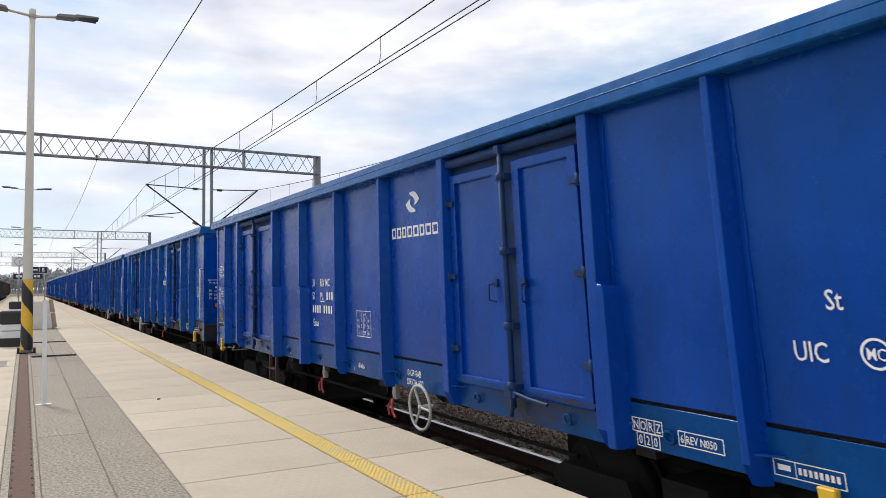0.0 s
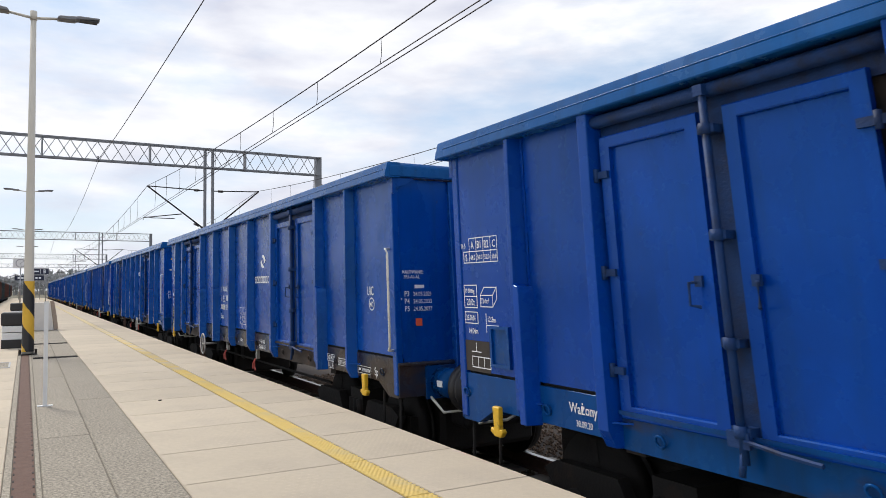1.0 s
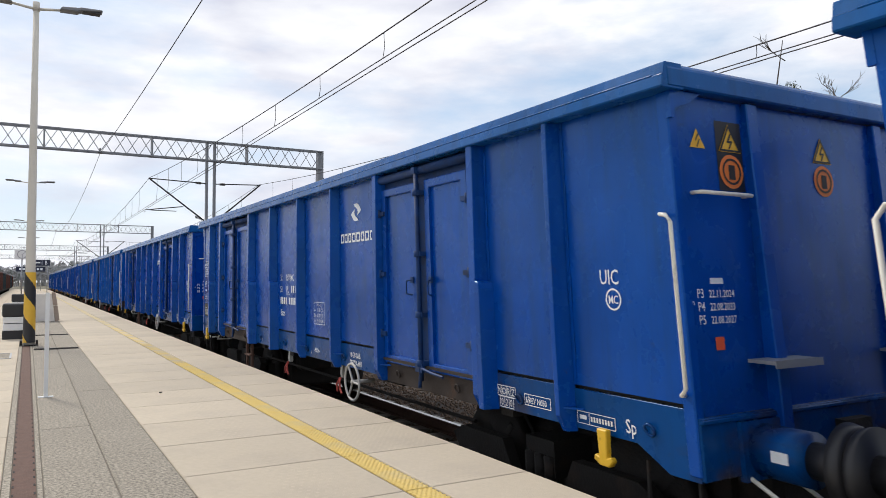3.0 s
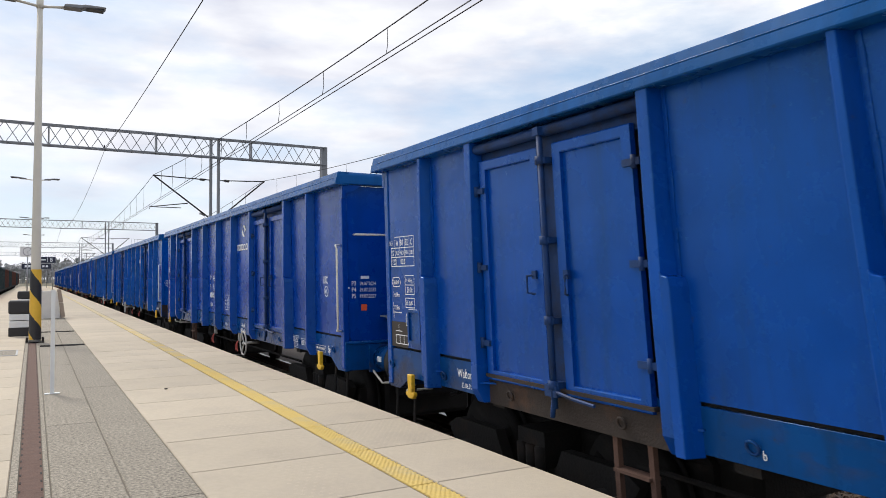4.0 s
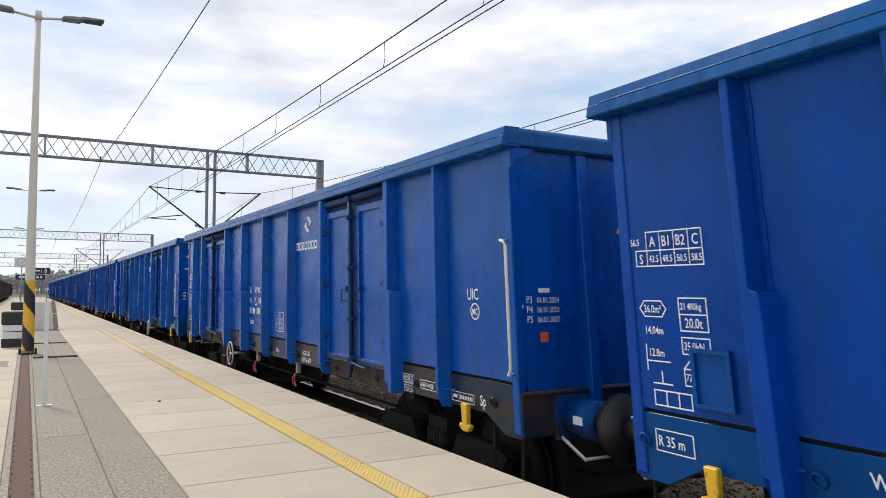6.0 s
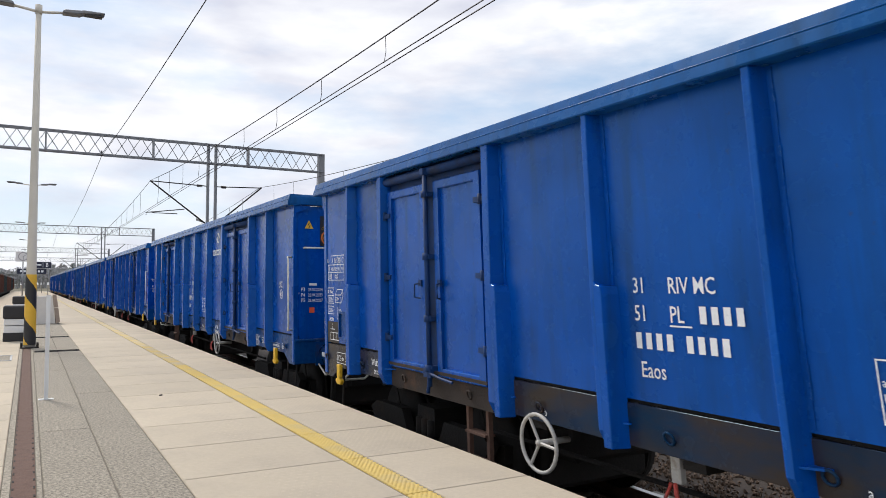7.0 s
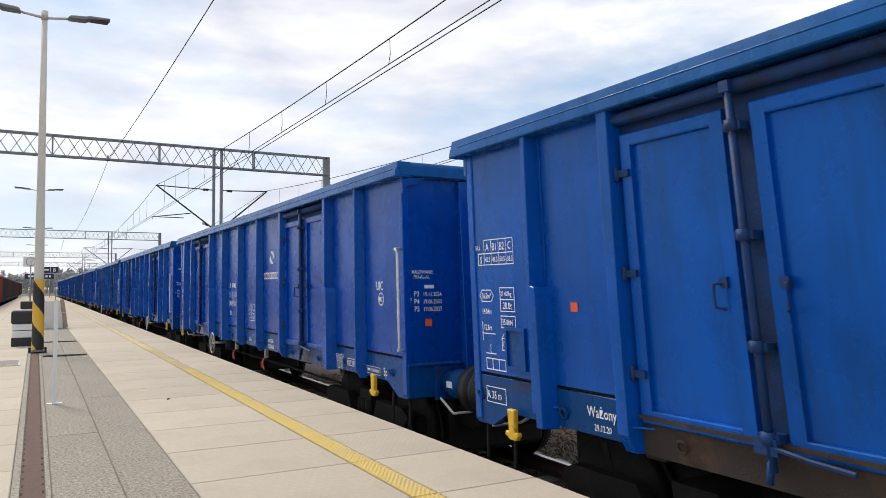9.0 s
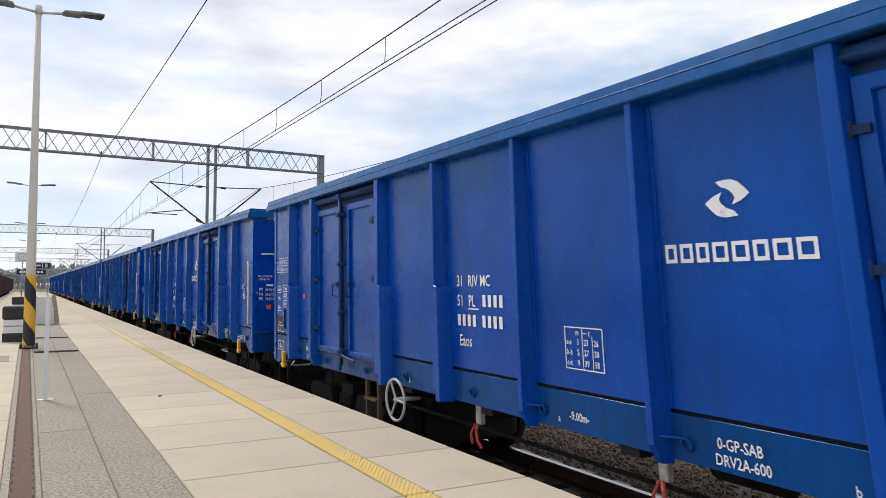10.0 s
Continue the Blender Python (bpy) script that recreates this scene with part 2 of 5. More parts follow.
def speckled(name, light, darker, scale):
    m = bpy.data.materials.new(name)
    m.use_nodes = True
    n, l = m.node_tree.nodes, m.node_tree.links
    b = n["Principled BSDF"]
    b.inputs["Roughness"].default_value = 0.9
    co = n.new("ShaderNodeTexCoord")
    t = n.new("ShaderNodeTexNoise")
    t.inputs["Scale"].default_value, t.inputs["Detail"].default_value, t.inputs["Roughness"].default_value = scale, 5, 0.8
    t2 = n.new("ShaderNodeTexNoise")
    t2.inputs["Scale"].default_value, t2.inputs["Detail"].default_value = 1.2, 5
    r = n.new("ShaderNodeMapRange")
    r.inputs["From Min"].default_value, r.inputs["From Max"].default_value = 0.36, 0.64
    mx = n.new("ShaderNodeMix")
    mx.data_type = "RGBA"
    mx.inputs["A"].default_value, mx.inputs["B"].default_value = (*darker, 1), (*light, 1)
    mu = n.new("ShaderNodeMix")
    mu.data_type, mu.blend_type = "RGBA", "MULTIPLY"
    mu.inputs["Factor"].default_value = 0.22
    bp = n.new("ShaderNodeBump")
    bp.inputs["Strength"].default_value, bp.inputs["Distance"].default_value = 0.3, 0.004
    l.new(co.outputs["Object"], t.inputs["Vector"])
    l.new(co.outputs["Object"], t2.inputs["Vector"])
    l.new(t.outputs["Fac"], r.inputs["Value"])
    l.new(r.outputs["Result"], mx.inputs["Factor"])
    l.new(mx.outputs["Result"], mu.inputs["A"])
    l.new(t2.outputs["Fac"], mu.inputs["B"])
    info, tone, per = n.new("ShaderNodeObjectInfo"), n.new("ShaderNodeMapRange"), n.new("ShaderNodeVectorMath")
    tone.inputs["To Min"].default_value, tone.inputs["To Max"].default_value = 0.93, 1.05
    per.operation = "MULTIPLY"
    l.new(info.outputs["Random"], tone.inputs["Value"])
    l.new(mu.outputs["Result"], per.inputs[0])
    l.new(tone.outputs["Result"], per.inputs[1])
    l.new(per.outputs["Vector"], b.inputs["Base Color"])
    l.new(t.outputs["Fac"], bp.inputs["Height"])
    l.new(bp.outputs["Normal"], b.inputs["Normal"])
    return m


GRANITE = speckled("grey_speckled_paving", (0.52, 0.462, 0.368), (0.12, 0.107, 0.084), 44)
BALLAST = speckled("brown_ballast", (0.070, 0.048, 0.034), (0.016, 0.011, 0.008), 42)
STONES = speckled("ballast_stone", (0.22, 0.150, 0.105), (0.06, 0.040, 0.028), 30)
GROUND = speckled("dry_ground", (0.16, 0.14, 0.085), (0.075, 0.070, 0.040), 2.0)


# ---- mesh helpers ----
def box(bm, x0, y0, z0, x1, y1, z1, mat=None):
    c = bmesh.ops.create_cube(bm, size=1.0)["verts"]
    m = Matrix.LocRotScale(((x0 + x1) / 2, (y0 + y1) / 2, (z0 + z1) / 2), None, (abs(x1 - x0), abs(y1 - y0), abs(z1 - z0)))
    bmesh.ops.transform(bm, matrix=m, verts=c)
    if mat is not None:
        bmesh.ops.transform(bm, matrix=mat, verts=c)
    return c


def prism(bm, points, axis, a, b):
    """A closed outline, pushed from a to b along an axis. Points are the two other coordinates in the order x, y, z."""
    def at(p, v):
        return {"x": (v, p[0], p[1]), "y": (p[0], v, p[1]), "z": (p[0], p[1], v)}[axis]
    lo, hi = [bm.verts.new(at(p, a)) for p in points], [bm.verts.new(at(p, b)) for p in points]
    k = len(points)
    faces = [bm.faces.new(lo), bm.faces.new(hi[::-1])]
    faces += [bm.faces.new((lo[i], hi[i], hi[(i + 1) % k], lo[(i + 1) % k])) for i in range(k)]
    bmesh.ops.recalc_face_normals(bm, faces=faces)
    return lo + hi


def tube(bm, points, r, seg=8, r_end=None):
    """A round bar through points, closed at its ends."""
    pts = [Vector(p) for p in points]
    rings = []
    for i, p in enumerate(pts):
        d = (pts[min(i + 1, len(pts) - 1)] - pts[max(i - 1, 0)]).normalized()
        u = d.cross(Vector((0.31, 0.17, 0.94)) if abs(d.z) < 0.9 else Vector((1, 0.2, 0))).normalized()
        v = d.cross(u)
        rr = r if r_end is None else r + (r_end - r) * i / (len(pts) - 1)
        rings.append([bm.verts.new(p + (u * math.cos(2 * math.pi * k / seg) + v * math.sin(2 * math.pi * k / seg)) * rr) for k in range(seg)])
    faces = []
    for a, b in zip(rings, rings[1:]):
        faces += [bm.faces.new((a[k], a[(k + 1) % seg], b[(k + 1) % seg], b[k])) for k in range(seg)]
    faces += [bm.faces.new(rings[0][::-1]), bm.faces.new(rings[-1])]
    for f in faces:
        f.smooth = seg > 6


def torus(bm, centre, axis, big, small, seg=28, sub=8):
    q = Vector(axis).to_track_quat("Z", "Y").to_matrix()
    rings = []
    for i in range(seg):
        a = 2 * math.pi * i / seg
        ring = []
        for k in range(sub):
            b = 2 * math.pi * k / sub
            p = Vector(((big + small * math.cos(b)) * math.cos(a), (big + small * math.cos(b)) * math.sin(a), small * math.sin(b)))
            ring.append(bm.verts.new(Vector(centre) + q @ p))
        rings.append(ring)
    for i in range(seg):
        a, b = rings[i], rings[(i + 1) % seg]
        for k in range(sub):
            bm.faces.new((a[k], b[k], b[(k + 1) % sub], a[(k + 1) % sub])).smooth = True


def soften(bm, width, seg=2):
    bmesh.ops.bevel(bm, geom=[e for e in bm.edges if e.calc_face_angle(0) > 0.6], offset=width, segments=seg, affect="EDGES", profile=0.6)


def mesh_of(name, bm, mat):
    me = bpy.data.meshes.new(name)
    bm.to_mesh(me)
    bm.free()
    for m in (mat if isinstance(mat, (list, tuple)) else [mat]):
        me.materials.append(m)
    return me


def part(name, bm, mat, parent, label=""):
    ob = new(name, mesh_of(name, bm, mat) if isinstance(bm, bmesh.types.BMesh) else bm)
    ob.parent = parent
    return tagged(ob, label)


def thing(name, label, category, at=None, group="", kind=""):
    ob = new(name)
    if at is not None:
        ob.matrix_basis = at
    return tagged(ob, label, category, group, kind)


def setting(name, bm, mat, label, category):
    return tagged(new(name, mesh_of(name, bm, mat)), label, category, "", "structure")


LETTERS = {}


def words(bm, text, size, m, align="LEFT", thick=0.008):
    """Writing as flat mesh, laid with m (x along the line, y up). Each text is shaped once."""
    key = (text, align, thick)
    if key not in LETTERS:
        cu = bpy.data.curves.new("words", "FONT")
        cu.body, cu.size, cu.align_x, cu.resolution_u = text, 1.0, align, 2
        cu.offset = thick
        ob = bpy.data.objects.new("words", cu)
        me = ob.to_mesh()
        LETTERS[key] = ([v.co.copy() for v in me.vertices], [tuple(p.vertices) for p in me.polygons])
        ob.to_mesh_clear()
        bpy.data.objects.remove(ob)
        bpy.data.curves.remove(cu)
    cos, polys = LETTERS[key]
    vs = [bm.verts.new(m @ Vector((c.x * size * 0.79, c.y * size, 0.0014))) for c in cos]
    for p in polys:
        bm.faces.new([vs[i] for i in p])


# ---- ground, platform and tracks ----
def ground():
    bm = bmesh.new()
    xs = [-1500, -300, -60, -20, 0, 20, 60, 300, 1500]
    vs = [[bm.verts.new((x, y, -1.16)) for x in xs] for y in (-1500, -200, 0, 200, 600, 3000)]
    for a, b in zip(vs, vs[1:]):
        for i in range(len(xs) - 1):
            bm.faces.new((a[i], a[i + 1], b[i + 1], b[i]))
    setting("ground", bm, GROUND, "dry grassy ground around the tracks", "ground")


def centre_line(y):
    """How far the tracks bend to the right at y, and their turn."""
    u = y - CURVE_FROM
    if u <= 0:
        return 0.0, 0.0
    a = math.asin(min(0.9, u / CURVE_RADIUS))
    return CURVE_RADIUS * (1 - math.cos(a)), a


def ballast():
    bm = bmesh.new()
    ys = [-60 + 10 * i for i in range(45)]
    for x0, x1, edge in ((EDGE + 0.25, 13.5, 1), (-8.5, EDGE_LEFT - 0.25, 0)):
        prev = None
        for y in ys:
            s = centre_line(y)[0]
            row = [bm.verts.new((x0 + s, y, -0.99)), bm.verts.new((x1 + s, y, -0.99)), bm.verts.new((x1 + s + 0.5, y, -1.2)), bm.verts.new((x0 + s - 0.3, y, -1.2))]
            if prev:
                for k in range(4):
                    bm.faces.new((prev[k], prev[(k + 1) % 4], row[(k + 1) % 4], row[k]))
            prev = row
    bmesh.ops.recalc_face_normals(bm, faces=bm.faces)
    setting("ballast_bed", bm, BALLAST, "brown crushed-stone ballast between the rails", "ballast")
    # loose stones beside the near rails
    bm = bmesh.new()
    rng = random.Random(4)
    for i in range(13000):
        x, y = rng.uniform(4.4, 8.4), rng.uniform(1.5, 18.0)
        r = rng.uniform(0.018, 0.042)
        m = Matrix.LocRotScale((x, y, -0.985 + r * 0.3), Euler((rng.random() * 6, rng.random() * 6, rng.random() * 6)), (r, r * rng.uniform(0.6, 1), r * rng.uniform(0.5, 0.9)))
        pts = [m @ Vector(p) for p in ((1, 0, 0), (-1, 0, 0), (0, 1, 0), (0, -1, 0), (0, 0, 1), (0, 0, -1))]
        v = [bm.verts.new(p) for p in pts]
        for a in (0, 1):
            for b in (2, 3):
                for c in (4, 5):
                    bm.faces.new((v[a], v[b], v[c]))
    bmesh.ops.recalc_face_normals(bm, faces=bm.faces)
    tagged(new("ballast_stones", mesh_of("ballast_stones", bm, STONES)), "loose brown ballast stones between the rails", "stones", "", "stuff")


def rails():
    for name, x in (("track", TRACK), ("track", TRACK_FAR), ("track", TRACK_LEFT)):
        tr = thing(name, "railway track with worn steel rails on concrete sleepers", "railway track", kind="structure")
        for side in (-0.7535, 0.7535):
            bm = bmesh.new()
            prev = None
            prof = [(-0.035, 0), (0.035, 0), (0.035, -0.04), (0.01, -0.055), (0.01, -0.14), (0.07, -0.155), (0.07, -0.17), (-0.07, -0.17), (-0.07, -0.155), (-0.01, -0.14), (-0.01, -0.055), (-0.035, -0.04)]
            for y in [-60] + [10 * i for i in range(40)]:
                s = centre_line(y)[0]
                row = [bm.verts.new((x + side + s + px, y, RAIL + pz)) for px, pz in prof]
                if prev:
                    for k in range(12):
                        bm.faces.new((prev[k], prev[(k + 1) % 12], row[(k + 1) % 12], row[k])).material_index = 0 if k == 0 else 1
                prev = row
            bmesh.ops.recalc_face_normals(bm, faces=bm.faces)
            part("rail", bm, [STEEL, RUST], tr)
        bm = bmesh.new()
        prism(bm, [(-1.3, -0.24), (-1.3, -0.17), (1.3, -0.17), (1.3, -0.24)], "y", -0.13, 0.13)
        me = mesh_of("sleeper", bm, SLEEPER)
        for i in range(60 if x > 0 else 20):
            ob = part("sleeper", me, None, tr)
            ob.location = (x, -4 + 0.6 * i + (40 if x < 0 else 0), RAIL)


def platform():
    """The island platform: a core under the paving, the overhanging edge, and rows of slabs as pieces."""
    bm = bmesh.new()
    box(bm, EDGE_LEFT + 0.1, -12, -1.2, EDGE - 0.1, 150, -0.085)
    box(bm, EDGE - 0.32, -12, -0.16, EDGE - 0.004, 150, -0.086)
    box(bm, EDGE_LEFT + 0.004, -12, -0.16, EDGE_LEFT + 0.32, 150, -0.086)
    core = setting("platform", bm, BEIGE, "long concrete island platform with paved top", "platform")
    bm = bmesh.new()
    box(bm, EDGE_LEFT + 0.02, -11.9, -0.086, EDGE - 0.02, 149.9, -0.012)
    part("joint_bed", bm, JOINT, core)
    return core


def slab_mesh(name, w, l, t, mat, seat=0.006):
    bm = bmesh.new()
    box(bm, -w / 2, -l / 2, -t, w / 2, l / 2, 0)
    top = [e for e in bm.edges if all(v.co.z > -1e-6 for v in e.verts)]
    bmesh.ops.bevel(bm, geom=top, offset=seat, segments=1, affect="EDGES")
    return mesh_of(name, bm, mat)


def studs(name, w, l, nx, ny, r, h, mat):
    """A field of low round studs, as one mesh on a slab."""
    bm = bmesh.new()
    for i in range(nx):
        for j in range(ny):
            x, y = -w / 2 + w * (i + 0.25 + 0.5 * (j % 2)) / nx, -l / 2 + l * (j + 0.5) / ny
            lo = [bm.verts.new((x + r * math.cos(a), y + r * math.sin(a), 0)) for a in (0.0, 1.047, 2.094, 3.142, 4.189, 5.236)]
            hi = [bm.verts.new((x + 0.6 * r * math.cos(a), y + 0.6 * r * math.sin(a), h)) for a in (0.0, 1.047, 2.094, 3.142, 4.189, 5.236)]
            for k in range(6):
                bm.faces.new((lo[k], lo[(k + 1) % 6], hi[(k + 1) % 6], hi[k]))
            bm.faces.new(hi)
    return mesh_of(name, bm, mat)


# ---- wagons ----
PANEL, STAKE, POST_TOP = -1.36, -1.472, -1.455
STAKES = [1.06, 5.25, 6.49, 7.75, 11.86]
JAMBS = [2.07, 3.97, 8.96, 10.98]
DOORS = [(2.14, 3.96), (9.06, 10.95)]
Z_SILL, Z_PANEL, Z_CHORD, Z_TOP = 1.05, 1.31, 3.13, 3.285
SIDE_TEXT = Matrix(((0, 0, -1, 0), (-1, 0, 0, 0), (0, 1, 0, 0), (0, 0, 0, 1)))
END_TEXT = Matrix(((1, 0, 0, 0), (0, 0, -1, 0), (0, 1, 0, 0), (0, 0, 0, 1)))


def on_side(y, z, x=PANEL - 0.005):
    return Matrix.Translation((x, y, z)) @ SIDE_TEXT


def on_end(x, z, y=-0.005):
    return Matrix.Translation((x, y, z)) @ END_TEXT


def line(bm, m, x0, y0, x1, y1, w=0.008):
    """A painted stroke in the writing's plane, from one point to another."""
    d = Vector((x1 - x0, y1 - y0, 0))
    n = Vector((-d.y, d.x, 0)).normalized() * w / 2
    e = d.normalized() * w / 2 + Vector((0, 0, 0.0007))
    back = Vector((0, 0, 0.0007)) - d.normalized() * w / 2
    bm.faces.new([bm.verts.new(m @ (Vector(p) + q)) for p, q in (((x0, y0, 0), back - n), ((x1, y1, 0), e - n), ((x1, y1, 0), e + n), ((x0, y0, 0), back + n))])


def frame_lines(bm, m, x0, y0, x1, y1, w=0.008):
    """A painted rectangle, its four strokes mitred; each next one on a mesh lies a hair higher."""
    h, q = w / 2, 0.00015 * (len(bm.faces) % 5)
    out = [bm.verts.new(m @ Vector(p)) for p in ((x0 - h, y0 - h, q), (x1 + h, y0 - h, q), (x1 + h, y1 + h, q), (x0 - h, y1 + h, q))]
    inn = [bm.verts.new(m @ Vector(p)) for p in ((x0 + h, y0 + h, q), (x1 - h, y0 + h, q), (x1 - h, y1 - h, q), (x0 + h, y1 - h, q))]
    for k in range(4):
        bm.faces.new((out[k], out[(k + 1) % 4], inn[(k + 1) % 4], inn[k]))


def bar(bm, m, x, y, w, h):
    bm.faces.new([bm.verts.new(m @ Vector(p)) for p in ((x, y, 0), (x + w, y, 0), (x + w, y + h, 0), (x, y + h, 0))])


def ring(bm, m, x, y, r, w=0.01, seg=28):
    a = [(math.cos(2 * math.pi * k / seg), math.sin(2 * math.pi * k / seg)) for k in range(seg)]
    o = [bm.verts.new(m @ Vector((x + r * c, y + r * s, 0))) for c, s in a]
    i = [bm.verts.new(m @ Vector((x + (r - w) * c, y + (r - w) * s, 0))) for c, s in a]
    for k in range(seg):
        bm.faces.new((o[k], o[(k + 1) % seg], i[(k + 1) % seg], i[k]))


def wagon_side(w, turn):
    """One long side of a wagon, laid with turn (identity for the platform side)."""
    def put(name, bm, mat, label=""):
        ob = part(name, bm, mat, w, label)
        ob.matrix_basis = turn
        return ob

    # plates between the posts
    edges = [0.05, STAKES[0], JAMBS[0], None, JAMBS[1], *STAKES[1:4], JAMBS[2], None, JAMBS[3], STAKES[4], 12.75]
    for a, b in zip(edges, edges[1:]):
        if a is None or b is None:
            continue
        bm = bmesh.new()
        box(bm, PANEL, a, Z_PANEL + 0.025, PANEL + 0.012, b, Z_CHORD + 0.03)
        put("side_plate", bm, BLUES[0])
    bm = bmesh.new()
    box(bm, -1.325, 0.02, Z_SILL + 0.1, -1.305, 12.78, Z_CHORD + 0.06)
    put("inner_lining", bm, IRON, "dark dusty inner steel lining")
    # posts, tapering upward, with a thicker lower piece
    for i, y in enumerate(STAKES + JAMBS):
        wide, narrow = (0.070, 0.046) if y in JAMBS else (0.056, 0.024)
        bm = bmesh.new()
        made = prism(bm, [(PANEL + 0.01, Z_CHORD + 0.004), (POST_TOP, Z_CHORD + 0.004), (STAKE, 1.75), (STAKE, 1.13), (STAKE + 0.055, 1.022), (PANEL + 0.01, 1.022)], "y", y - wide, y + wide)
        for v in made:
            if v.co.x < PANEL - 0.04:
                v.co.y = y + (narrow if v.co.y > y else -narrow)
        soften(bm, 0.007, 2)
        put("post", bm, BLUES[0])
        bm = bmesh.new()
        for e in (-wide - 0.034, wide + 0.014):
            if not (y in JAMBS and (e > 0) == (y in JAMBS[::2])):
                box(bm, PANEL - 0.006, y + e, Z_PANEL + 0.04, PANEL + 0.004, y + e + 0.02, Z_CHORD - 0.01)
                for k in range(5):
                    z = 1.5 + 0.34 * k + 0.06 * math.sin(i * 3 + k)
                    tube(bm, [(PANEL - 0.006, y + e, z), (PANEL - 0.006, y + e, z + 0.17)], 0.004, 5)
        put("weld_flange", bm, BLUES[0])
        bm = bmesh.new()
        prism(bm, [(PANEL + 0.01, y - wide - 0.09), (PANEL - 0.012, y - wide - 0.09), (STAKE + 0.03, y - narrow - 0.01), (STAKE + 0.03, y - narrow + 0.01), (PANEL + 0.01, y - narrow + 0.01)], "z", 1.176, 1.188)
        put("post_shelf", bm, BLUES[0])
        if i in (3, 4, 5, 7):
            bm = bmesh.new()
            e0, e1 = y - narrow + 0.006, y - narrow - 0.065
            made = prism(bm, [(e0, 2.055), (e0 - 0.02, 2.03), (e1 + 0.012, 2.02), (e1, 1.97), (e1, 1.03), (e0, 1.03)], "x", PANEL + 0.01, STAKE - 0.006)
            for v in made:
                if v.co.x > PANEL - 0.02 and v.co.y < e0 - 0.04:
                    v.co.y -= 0.035
            soften(bm, 0.005, 1)
            put("post_stiffener", bm, BLUES[0])
    # corner posts
    for y0, y1 in ((0.0, 0.06), (12.74, 12.80)):
        bm = bmesh.new()
        box(bm, PANEL - 0.012, y0 - 0.014, 0.95, PANEL + 0.06, y1 + 0.014, Z_CHORD + 0.004)
        soften(bm, 0.008, 1)
        put("corner_post", bm, BLUES[0])
    # top chord
    bm = bmesh.new()
    prism(bm, [(-1.30, Z_CHORD), (-1.468, Z_CHORD), (-1.476, Z_CHORD + 0.008), (-1.462, Z_CHORD + 0.078), (-1.457, Z_CHORD + 0.078), (-1.440, Z_TOP - 0.008), (-1.432, Z_TOP), (-1.30, Z_TOP)], "y", -0.085, 12.92)
    soften(bm, 0.003, 1)
    put("top_chord", bm, BLUES[3])
    bm = bmesh.new()
    tube(bm, [(-1.459, 0.0, Z_CHORD + 0.081), (-1.459, 12.8, Z_CHORD + 0.081)], 0.006, 6)
    put("weld_bead", bm, BLUES[3])
    # sill, deeper at both ends
    bm = bmesh.new()
    prism(bm, [(0.0, 0.92), (0.22, 0.92), (0.46, Z_SILL), (12.34, Z_SILL), (12.58, 0.92), (12.8, 0.92), (12.8, Z_PANEL), (0.0, Z_PANEL)], "x", PANEL + 0.002, PANEL + 0.08)
    soften(bm, 0.002, 1)
    put("sill", bm, SILLS[0], "blue sill stained with brown dust")
    for y in (0.34, 1.63, 5.08, 6.36, 7.3, 8.5, 11.66, 12.72):
        bm = bmesh.new()
        torus(bm, (PANEL - 0.012, y, 1.15), (1, 0, 0.3), 0.036, 0.009, 14, 6)
        put("lashing_ring", bm, SILLS[0])
    # doors
    for d0, d1 in DOORS:
        mid = (d0 + d1) / 2
        # the chord's overhang shade is put into the lintel parts' dark paint
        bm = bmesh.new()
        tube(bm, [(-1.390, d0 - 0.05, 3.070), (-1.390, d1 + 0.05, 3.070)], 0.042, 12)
        put("door_lintel_bar", bm, GRIMY_SHADED, "grimy dark blue lintel tube with overhang shade in its colour")
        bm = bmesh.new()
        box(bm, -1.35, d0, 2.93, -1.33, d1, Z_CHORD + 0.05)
        put("lintel_plate", bm, GRIMY_SHADED)
        for a, b, s in ((d0 + 0.075, mid - 0.09, -1), (mid + 0.09, d1 - 0.065, 1)):
            bm = bmesh.new()
            z0, z1 = 1.21, 2.97
            box(bm, -1.372, a + 0.02, z0 + 0.02, -1.36, b - 0.02, z1 - 0.02)
            for q in ((a, z0, a + 0.085, z1), (b - 0.085, z0, b, z1), (a + 0.085, z0, b - 0.085, z0 + 0.085), (a + 0.085, z1 - 0.085, b - 0.085, z1)):
                prism(bm, [(-1.36, q[1]), (-1.395, q[1] + 0.004), (-1.40, q[1] + 0.012), (-1.40, q[3] - 0.012), (-1.395, q[3] - 0.004), (-1.36, q[3])], "y", q[0], q[2])
            leaf = put("door_leaf", bm, BLUES[0])
            hinge_y = a if s < 0 else b
            for z in (1.5, 2.1, 2.72):
                bm = bmesh.new()
                tube(bm, [(-1.415, hinge_y + s * 0.03, z - 0.042), (-1.415, hinge_y + s * 0.03, z + 0.042)], 0.019, 8)
                y0, y1 = sorted((hinge_y - s * 0.07, hinge_y + s * 0.08))
                box(bm, -1.42, y0, z - 0.022, -1.395, y1, z + 0.022)
                part("hinge", bm, GRIMY_SHADED, leaf, "dark hinge with the recess shade in its colour")
            bm = bmesh.new()
            hy = (b if s < 0 else a) + s * 0.09
            tube(bm, [(-1.40, hy, 2.04), (-1.452, hy + s * 0.035, 2.03), (-1.456, hy + s * 0.035, 1.91), (-1.41, hy, 1.90)], 0.010, 6)
            box(bm, -1.418, hy - 0.025, 2.01, -1.395, hy + 0.025, 2.07)
            part("door_handle", bm, GRIMY_SHADED, leaf)
        bm = bmesh.new()
